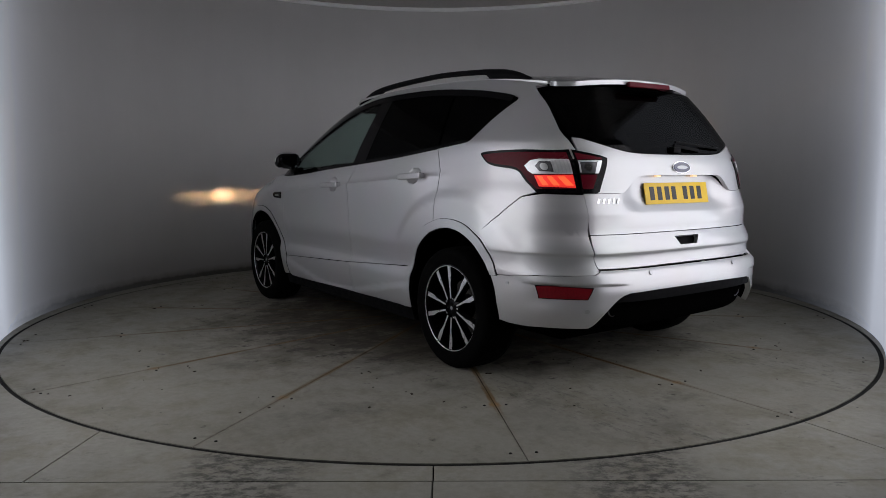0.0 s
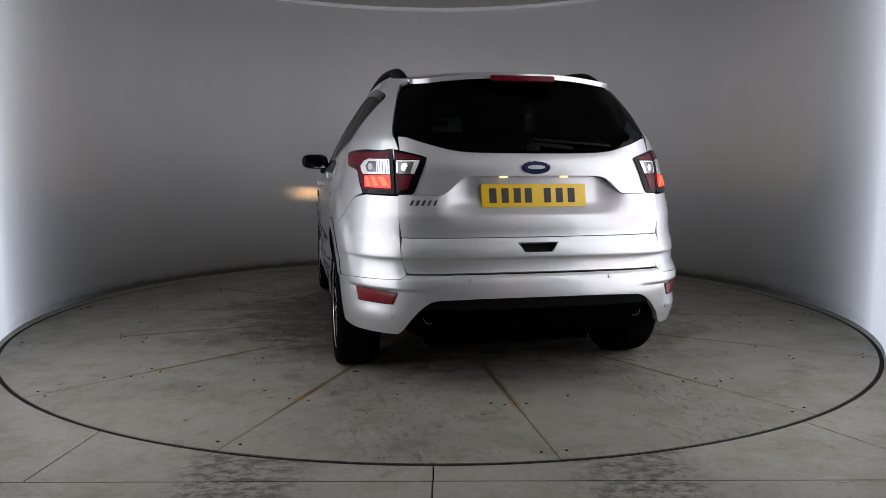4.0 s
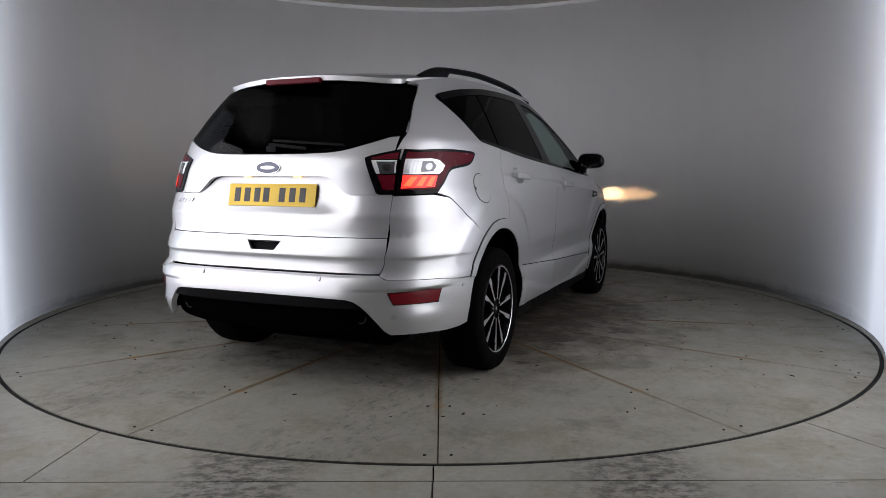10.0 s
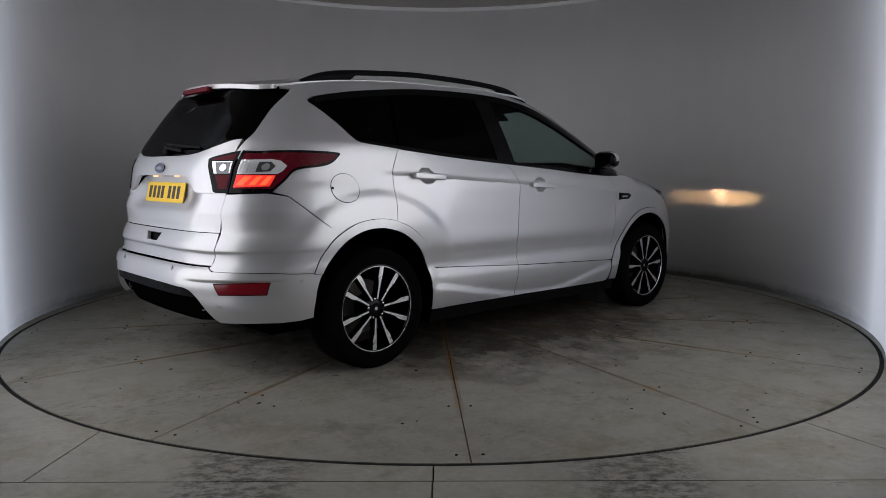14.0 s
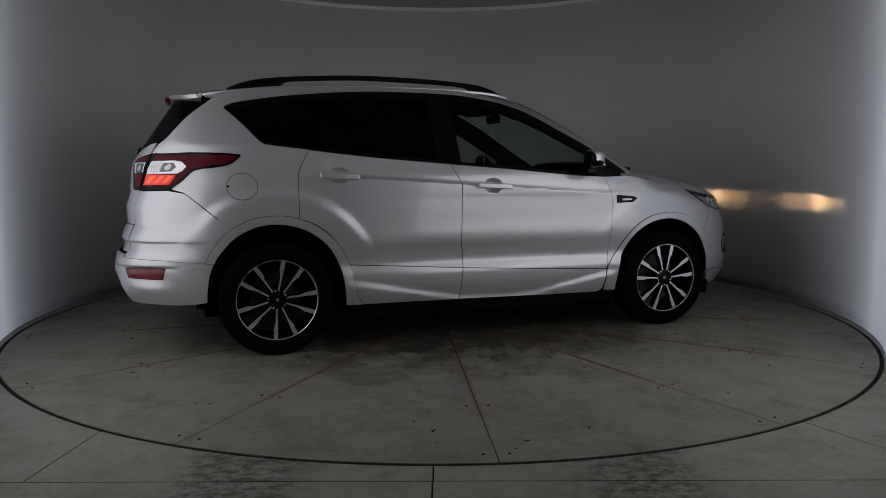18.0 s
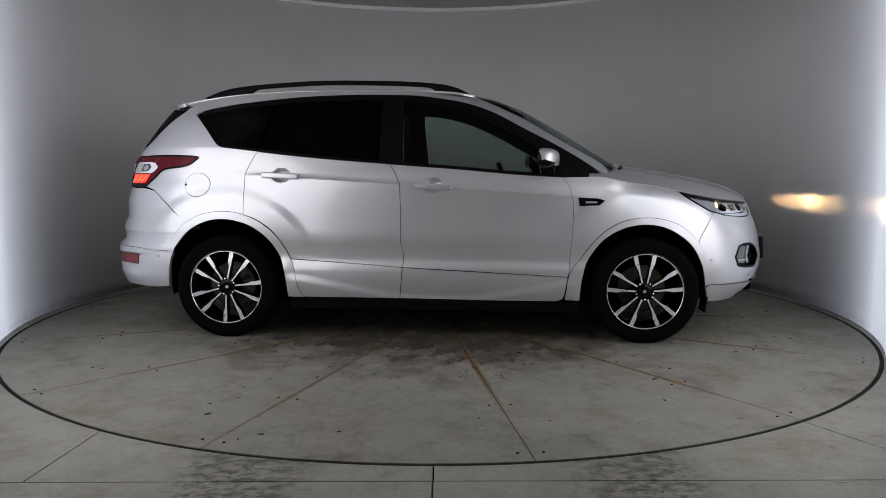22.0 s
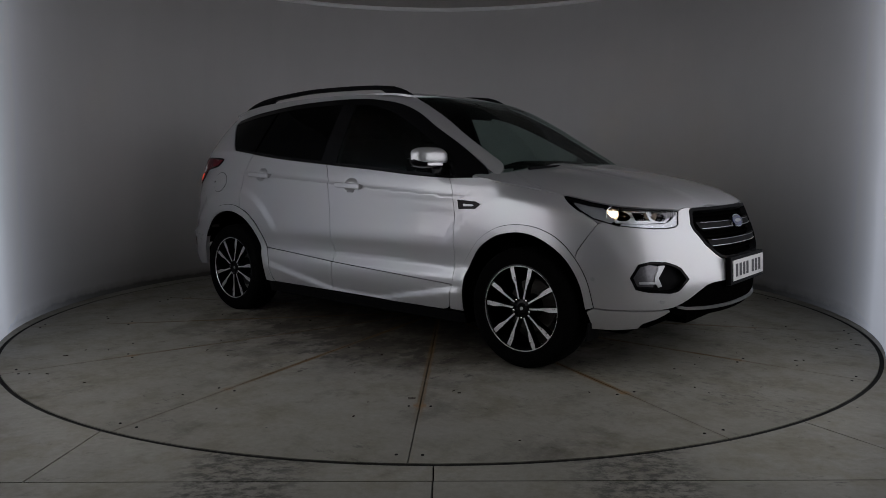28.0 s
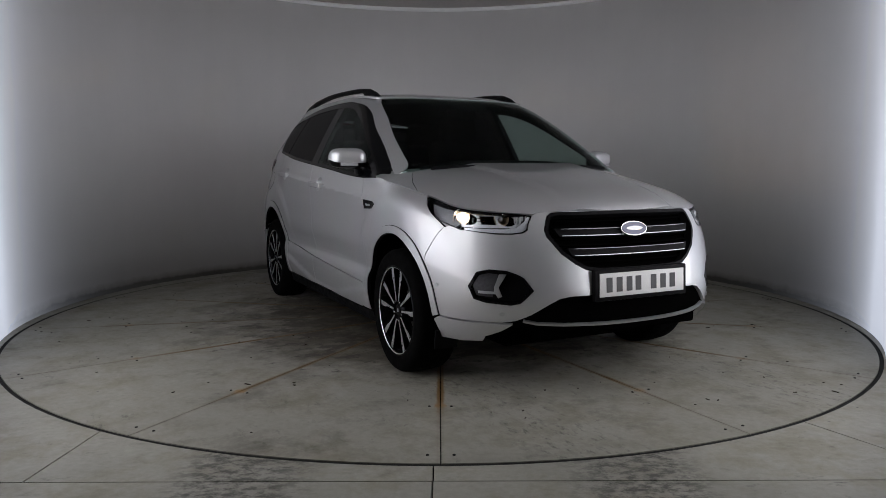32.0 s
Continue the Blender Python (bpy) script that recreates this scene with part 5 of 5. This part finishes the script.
head_top = [(x, float(bonnet_side(x)) - 0.005) for x in (1.558, 1.62, 1.70, 1.78, 1.86, 1.93)]
head = along("nose", head_top) + [(0.60, 0.889), (0.545, 0.884), (0.502, 0.876)] + lamp_low[1:] + along("nose", [(1.74, 0.838), (1.66, 0.884), (1.60, 0.925)])
for s in ("right", "left"):
    fl = s == "right"
    sg = -1 if fl else 1
    lampf = skin("headlamp", "nose", inset(head, -0.008), M_GLOSSBLACK, car, off=-0.115, thick=0.01, step=0.04, flip=fl, label="lit headlamp with chrome bowls behind clear glass")
    skin("lamp_edge", "nose", inset(head, 0.0015), M_GLOSSBLACK, lampf, holes=[inset(head, 0.005)], off=0.001, thick=0.05, step=0.03, flip=fl)
    skin("lens", "nose", inset(head, 0.002), M_LENS, lampf, off=0.002, thick=0.004, step=0.03, flip=fl, back=M_LENS)
    wedge_poly = along("nose", [(1.60, 0.940), (1.69, 0.917), (1.765, 0.902), (1.832, 0.832), (1.81, 0.812), (1.765, 0.822), (1.68, 0.872)])
    skin("inner_trim", "nose", wedge_poly, M_GREYTRIM, lampf, off=-0.010, thick=0.02, step=0.03, flip=fl, label="dull silver wedge inside the lamp")
    drl = along("nose", [(1.862, 0.798), (1.862, 0.815)]) + [(0.70, 0.813), (0.62, 0.813), (0.575, 0.822), (0.540, 0.848), (0.522, 0.872), (0.509, 0.868), (0.525, 0.826), (0.552, 0.800), (0.62, 0.791), (0.70, 0.791)]
    skin("running_light", "nose", drl, M_PEARL, lampf, off=-0.003, thick=0.02, step=0.03, flip=fl, label="bright running light strip")
    mirror = along("nose", [(1.842, 0.822), (1.762, 0.912)]) + [(0.72, 0.906), (0.62, 0.894), (0.535, 0.876), (0.556, 0.842), (0.585, 0.824), (0.70, 0.820)]
    brow = along("nose", [(x, z - 0.001) for x, z in head_top]) + [(0.60, 0.886), (0.545, 0.881)] + [(0.55, 0.873), (0.60, 0.877)] + along("nose", [(x, z - w) for (x, z), w in zip(head_top[::-1], (0.010, 0.013, 0.016, 0.018, 0.016, 0.010))])
    skin("brow", "nose", brow, M_GLOSSBLACK, lampf, off=-0.002, thick=0.02, step=0.03, flip=fl, label="black upper edge of the lamp")
    slot_hole = [(0.648, 0.836), (0.702, 0.836), (0.702, 0.878), (0.648, 0.878)]
    skin("reflector_panel", "nose", mirror, M_PEARL, lampf, holes=[ring(0.752, 0.862, 0.040, 0.030, 24), ring(0.606, 0.856, 0.034, 0.026, 24), slot_hole], off=-0.018, thick=0.006, step=0.03, flip=fl, label="bright chromed reflector panel")
    for k, (u, z, rr) in enumerate(((0.752, 0.862, 0.038), (0.606, 0.856, 0.033))):
        x, y = (float(v) for v in SKIN["nose"](np.array([u]), np.array([z]))[0][:2])
        x -= 0.045
        bowl = lathe([(0.012, -0.035), (0.6 * rr, -0.026), (rr, 0.0), (rr + 0.004, 0.0), (0.7 * rr, -0.030), (0.012, -0.04)], 28)
        bmesh.ops.transform(bowl, matrix=pose(x, sg * y, z, 0, 0, -90 + sg * 25), verts=bowl.verts)
        # the second bowl has the warm reflection painted into its colour
        part("reflector_bowl", bowl, M_PEARL if k == 0 else M_WARMTINT, lampf, "round chrome reflector bowl")
        ball = bmesh.new()
        bmesh.ops.create_uvsphere(ball, u_segments=14, v_segments=8, radius=0.017 if k == 0 else 0.013, matrix=pose(x - 0.010, sg * y, z))
        part("bulb", ball, M_BULB if k == 0 else M_CLEARLENS, lampf)
    skin("side_reflector", "nose", [(0.710, 0.880), (0.716, 0.893), (0.640, 0.889), (0.640, 0.880)], M_WARMTINT, lampf, off=-0.014, thick=0.006, step=0.03, flip=fl, label="reflector over the beam with warm lamp reflection painted in")
    for i in range(5):
        part("chrome_fin", box_bm((0.012, 0.004, 0.03 - 0.003 * i), pose(2.025 + 0.008 * i, sg * (0.575 - 0.010 * i), 0.852 + 0.003 * i, 0, 0, sg * 20), 0.001), M_SATIN, lampf)
    # dipped beam: a small hot plate in a blackened slot whose upper lip cuts the light off level
    bx, by, bz = 1.885, sg * 0.675, 0.858
    for nm, w, hgt, long, short, dz, pl_w, mt in (("spread_slot", 0.017, 0.0030, 0.040, 0.022, -0.014, 0.006, M_BEAMWIDE), ("spot_slot", 0.0030, 0.0036, 0.044, 0.026, 0.0, 0.0026, M_BEAM)):
        bm = bmesh.new()
        add_box(bm, (long, 0.054, 0.002), pose(bx + long / 2, by, bz + dz + 0.0015))
        add_box(bm, (short, w + 0.004, 0.002), pose(bx + short / 2, by, bz + dz - hgt))
        for e in (-1, 1):
            add_box(bm, (short, 0.002, hgt + 0.004), pose(bx + short / 2, by + e * (w / 2 + 0.001), bz + dz - hgt / 2))
        add_box(bm, (0.002, w, hgt), pose(bx - 0.001, by, bz + dz - hgt / 2))
        slot = part(nm, bm, M_DARK, lampf, "blackened beam slot")
        part("hot_plate", box_bm((0.0006, pl_w, 0.002), pose(bx + 0.002, by, bz + dz - 0.0008)), mt, lampf, "lit headlamp source")


# ---- door mirrors ----
for s in (-1, 1):
    verts, faces, rows = [], [], 18
    for i in range(rows + 1):
        t = 0.5 - 0.5 * math.cos(math.pi * (0.03 + 0.94 * i / rows))
        y = 0.842 + 0.215 * t
        k = (1 - abs(2 * t - 1) ** 4.0) ** 0.42
        cx, cz = 0.735 - 0.045 * t, 1.150 + 0.010 * t
        for j in range(20):
            a = 2 * math.pi * j / 20
            c, sn = math.cos(a), math.sin(a)
            px = (abs(c) ** 0.8) * math.copysign(1, c) * ((0.090 - 0.02 * t) if c > 0 else 0.045) * k
            pz = (abs(sn) ** 0.7) * math.copysign(1, sn) * (0.064 if sn > 0 else 0.066 - 0.012 * t) * k
            verts.append((cx + px, s * y, cz + pz + 0.012 * k * (1 - t)))
    for i in range(rows):
        for j in range(20):
            a, b = i * 20 + j, i * 20 + (j + 1) % 20
            faces.append((a, b, b + 20, a + 20))
    faces += [tuple(range(19, -1, -1)), tuple(range(rows * 20, rows * 20 + 20))]
    ids = []
    for q in faces:
        j = min(q) % 20
        ids.append(1 if len(q) == 4 and 7 <= j <= 18 or len(q) > 4 and min(q) == 0 else 0)
    bmm = bmesh.new()
    vs = [bmm.verts.new(v) for v in verts]
    for q, m_i in zip(faces, ids):
        bmm.faces.new([vs[i] for i in q]).material_index = m_i
    mir = part("door_mirror", bmm, [M_PAINT, M_GLOSSBLACK], car, "silver-capped door mirror with a black underside")
    part("mirror_glass", box_bm((0.004, 0.155, 0.095), pose(0.682, s * 0.948, 1.158, 0, 0, s * 4), 0.0015), M_CHROME, mir)
    part("indicator", box_bm((0.012, 0.105, 0.020), pose(0.784, s * 0.958, 1.126, 0, -12, s * 16), 0.005), M_CLEARLENS, mir, "clear indicator strip")
    part("mirror_foot", box_bm((0.075, 0.09, 0.05), pose(0.745, s * 0.862, 1.088), 0.016), M_GLOSSBLACK, mir)

# fuel flap, on the right side
fr = skin("fuel_flap_joint", "right", ring(-1.522, 0.997, 0.0875, 0.0775, 40), M_BLACK, car, off=0.0012, thick=0.004, step=0.04)
fr["label"] = "round fuel flap"
skin("fuel_flap", "right", ring(-1.522, 0.997, 0.0845, 0.0745, 40), M_PAINT, fr, off=0.0028, thick=0.004, step=0.03)
skin("flap_notch", "right", [(-1.610, 0.998), (-1.598, 1.006), (-1.592, 0.997), (-1.598, 0.989)], M_BLACK, fr, off=0.0036, thick=0.003, step=0.03)

# wipers at the foot of the windscreen
for y0, y1 in ((-0.62, -0.05), (0.05, 0.60)):
    verts, faces = [], []
    for i in range(13):
        y = y0 + (y1 - y0) * i / 12
        x, z = float(end_x(y, 1.10, "screen")[0]) + 0.020, 1.118 - 0.05 * y * y
        verts += [(x - 0.008, y, z - 0.010), (x - 0.010, y, z + 0.004), (x + 0.004, y, z + 0.010), (x + 0.009, y, z - 0.006)]
        if i:
            faces += [(4 * i - 4 + k, 4 * i - 4 + (k + 1) % 4, 4 * i + (k + 1) % 4, 4 * i + k) for k in range(4)]
    link("wiper", verts, faces + [(3, 2, 1, 0), (48, 49, 50, 51)], M_BLACK, car, smooth=False)

# ---- wheels ----


def wheel():
    w = new("wheel")
    prof = [(0.236, -0.105), (0.250, -0.112), (0.300, -0.116), (0.322, -0.108), (0.333, -0.090), (0.337, -0.05), (0.338, 0.0), (0.337, 0.05), (0.333, 0.09), (0.322, 0.108), (0.300, 0.116), (0.252, 0.112), (0.240, 0.108), (0.236, 0.10)]
    part("tyre", lathe(prof, 72), M_TYRE, w, "black low-profile tyre")
    part("rim", lathe([(0.238, 0.112), (0.246, 0.110), (0.250, 0.104), (0.246, 0.100), (0.234, 0.100), (0.228, 0.09), (0.222, 0.0), (0.228, -0.10), (0.244, -0.108)], 72), [M_GLOSSBLACK], w, "black rim barrel")
    part("rim_lip", lathe([(0.233, 0.1075), (0.235, 0.1095), (0.2465, 0.1095), (0.248, 0.106), (0.233, 0.1075)], 72), M_ALLOY, w, "machined silver rim edge")
    # five pairs of blades: bright faces over black bodies
    def blade(side, z0, z1, grow, material, ang, name):
        c = [(0.052, 0.30), (0.09, 0.27), (0.13, 0.247), (0.165, 0.235), (0.236, 0.226)]
        outer = [0.0060, 0.0064, 0.0085, 0.0205, 0.0225]
        pts = [(r, r * a - g2 * 0.55) for (r, a), g2 in zip(c, (0.009, 0.009, 0.010, 0.010, 0.010))]
        a_pts = [(r, r * a - 0.005 - grow) for r, a in c]
        b_pts = [(r, r * a + o + grow) for (r, a), o in zip(c, outer)]
        poly = [(x, side * y) for x, y in a_pts + b_pts[::-1]]
        bm = prism(poly, z0, z1)
        bmesh.ops.transform(bm, matrix=pose(0, 0, 0, -90) , verts=bm.verts)
        bmesh.ops.transform(bm, matrix=pose(0, 0, 0, 0, -ang, 0), verts=bm.verts)
        return part(name, bm, material, w)
    for k in range(5):
        for side in (-1, 1):
            blade(side, 0.055, 0.0965, 0.004, M_GLOSSBLACK, 90 + 72 * k, "spoke")
            blade(side, 0.0965, 0.0985, -0.0006, M_ALLOY, 90 + 72 * k, "spoke_face")
    part("hub", lathe([(0.0, 0.094), (0.028, 0.094), (0.031, 0.090), (0.040, 0.088), (0.064, 0.082), (0.068, 0.05), (0.070, -0.08), (0.0, -0.08)], 40), M_GLOSSBLACK, w, "black hub with a small cap")
    part("centre_mark", cyl_bm(0.010, 0.010, 0.002, pose(0, 0.0952, 0, 90), 16), M_SATIN, w)
    for k in range(5):
        t = radians(90 + 36 + 72 * k)
        part("wheel_nut", cyl_bm(0.009, 0.007, 0.02, pose(0.054 * math.cos(t), 0.088, 0.054 * math.sin(t), -90), 6, 0.001), M_CHROME, w)
    part("brake_disc", lathe([(0.07, -0.02), (0.150, -0.02), (0.150, -0.045), (0.07, -0.045), (0.07, -0.02)], 48), M_DARKMETAL, w, "dark brake disc")
    return w


M_DARKMETAL = plain("brake_iron", (0.05, 0.045, 0.04), 0.6, 150, 0.3, 0.6)
first = wheel()
first["label"] = "ten-blade alloy wheel, silver faces on black"
first.parent = car
for x, y, turn in ((1.348, 0.795, 7), (-1.342, 0.800, 20), (-1.342, -0.800, -25), (1.348, -0.795, 1)):
    m = pose(x, y, 0.332, 0, turn, 0) if y > 0 else pose(x, y, 0.332, 0, 0, 180) @ pose(0, 0, 0, 0, turn, 0)
    if x > 0 and y > 0:
        first.matrix_basis = m
    else:
        copy_thing(first, m)
# wheel wells and floor pan
for x in (1.345, -1.335):
    for s in (-1, 1):
        bm = bmesh.new()
        rings = []
        for yy in (0.838, 0.52):
            rg = []
            for i in range(25):
                t = radians(-14 + 208 * i / 24)
                rg.append(bm.verts.new((x + 0.405 * math.cos(t), s * yy, 0.365 + 0.395 * math.sin(t))))
            rings.append(rg)
        for i in range(24):
            bm.faces.new((rings[0][i], rings[0][i + 1], rings[1][i + 1], rings[1][i]))
        bm.faces.new(rings[1])
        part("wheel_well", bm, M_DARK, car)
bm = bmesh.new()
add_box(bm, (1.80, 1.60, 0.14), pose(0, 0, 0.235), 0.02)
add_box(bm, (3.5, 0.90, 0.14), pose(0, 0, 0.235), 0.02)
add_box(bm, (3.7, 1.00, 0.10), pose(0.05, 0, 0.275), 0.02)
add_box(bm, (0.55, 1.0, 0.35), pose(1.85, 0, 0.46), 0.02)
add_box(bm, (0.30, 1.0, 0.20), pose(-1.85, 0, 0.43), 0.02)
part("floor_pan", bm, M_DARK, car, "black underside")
for s in (-1, 1):
    part("mud_flap", box_bm((0.012, 0.13, 0.10), pose(1.735, s * 0.79, 0.245, 0, 8, 0), 0.004), M_BLACK, car)

# ---- inside the car ----


def seat(x, y, wide, name="front_seat"):
    st = new(name)
    st.parent = car
    st.location = (x, y, 0)
    part("cushion", box_bm((0.52, wide, 0.16), pose(0.05, 0, 0.56, 0, -8, 0), 0.05, 3), M_CLOTH, st)
    part("backrest", box_bm((0.15, wide + 0.04, 0.74), pose(-0.255, 0, 0.95, 0, -14, 0), 0.06, 3), M_CLOTH, st)
    n = max(1, round(wide / 0.5))
    for i in range(n):
        yy = (i - (n - 1) / 2) * 0.46
        part("headrest", box_bm((0.11, 0.29, 0.21), pose(-0.365, yy, 1.40, 0, -10, 0), 0.045, 3), M_CLOTH, st)
        for d in (-0.07, 0.07):
            part("headrest_post", cyl_bm(0.006, 0.006, 0.10, pose(-0.345, yy + d, 1.29), 8), M_CHROME, st)
    return st


seat(0.02, -0.37, 0.50)
seat(0.02, 0.37, 0.50)
seat(-0.85, 0.0, 1.26, "rear_bench")
dash = [(1.20, 0.99), (0.98, 1.075), (0.72, 1.06), (0.60, 1.02), (0.58, 0.90), (0.66, 0.70), (1.20, 0.60)]
bm = prism(dash, -0.74, 0.74)
bmesh.ops.transform(bm, matrix=pose(0, 0, 0, 90), verts=bm.verts)
part("dashboard", bm, M_CLOTH, car, "dark dashboard")
bm = bmesh.new()
sw = pose(0.50, -0.37, 0.965, 0, 66, 0)
for i in range(28):
    t = 2 * math.pi * i / 28
    bmesh.ops.create_uvsphere(bm, u_segments=8, v_segments=6, radius=0.019, matrix=sw @ pose(0.18 * math.cos(t), 0.18 * math.sin(t), 0) @ Matrix.Diagonal((1, 1, 1, 1)) @ pose(0, 0, 0, 0, 0, math.degrees(t)) @ Matrix.Diagonal((0.8, 1.6, 0.9, 1)))
for a in (0, 120, 240):
    add_box(bm, (0.17, 0.04, 0.02), sw @ pose(0, 0, 0, 0, 0, a + 90) @ pose(0.085, 0, 0), 0.006)
part("steering_wheel", bm, M_CLOTH, car, "black steering wheel")
part("inside_mirror", box_bm((0.03, 0.22, 0.065), pose(0.40, 0.0, 1.475, 0, -10, 0), 0.012), M_CLOTH, car)
part("parcel_shelf", box_bm((0.55, 1.20, 0.02), pose(-1.62, 0, 1.10), 0.006), M_CLOTH, car)
for s in (-1, 1):
    for x, z0, z1, lean in ((-0.255, 1.10, 1.56, 4), (-1.09, 1.2, 1.53, 12)):
        y0, y1 = float(side_y(x, z0, True)[0]) - 0.035, float(side_y(x, z1, True)[0]) - 0.035
        bm = box_bm((0.11, 0.03, math.hypot(z1 - z0, y1 - y0) + 0.05), pose(x, s * (y0 + y1) / 2, (z0 + z1) / 2, s * math.degrees(math.atan2(y0 - y1, z1 - z0)), lean, 0), 0.01)
        part("pillar_trim", bm, M_DARK, car)
    poly = [(x, float(belt(x)) + 0.004) for x in np.linspace(-1.4, 1.0, 14)] + [(1.0, 0.3), (-1.4, 0.85)]
    skin("door_lining", "left" if s > 0 else "right", poly, M_DARK, car, off=-0.05, thick=0.02, step=0.12)
skin("bulkhead", "bonnet", [(1.24, -0.75), (2.0, -0.5), (2.0, 0.5), (1.24, 0.75)], M_DARK, car, off=-0.06, thick=0.02, step=0.15)


def motions():
    for thing, base in ((table, pose(0, 0, 0)), (car, pose(CAR_X, CAR_Y, 0, 0, 0, CAR_YAW))):
        walk(thing, [(t, pose(0, 0, 0, 0, 0, a) @ base) for t, a in TURN])


motions()
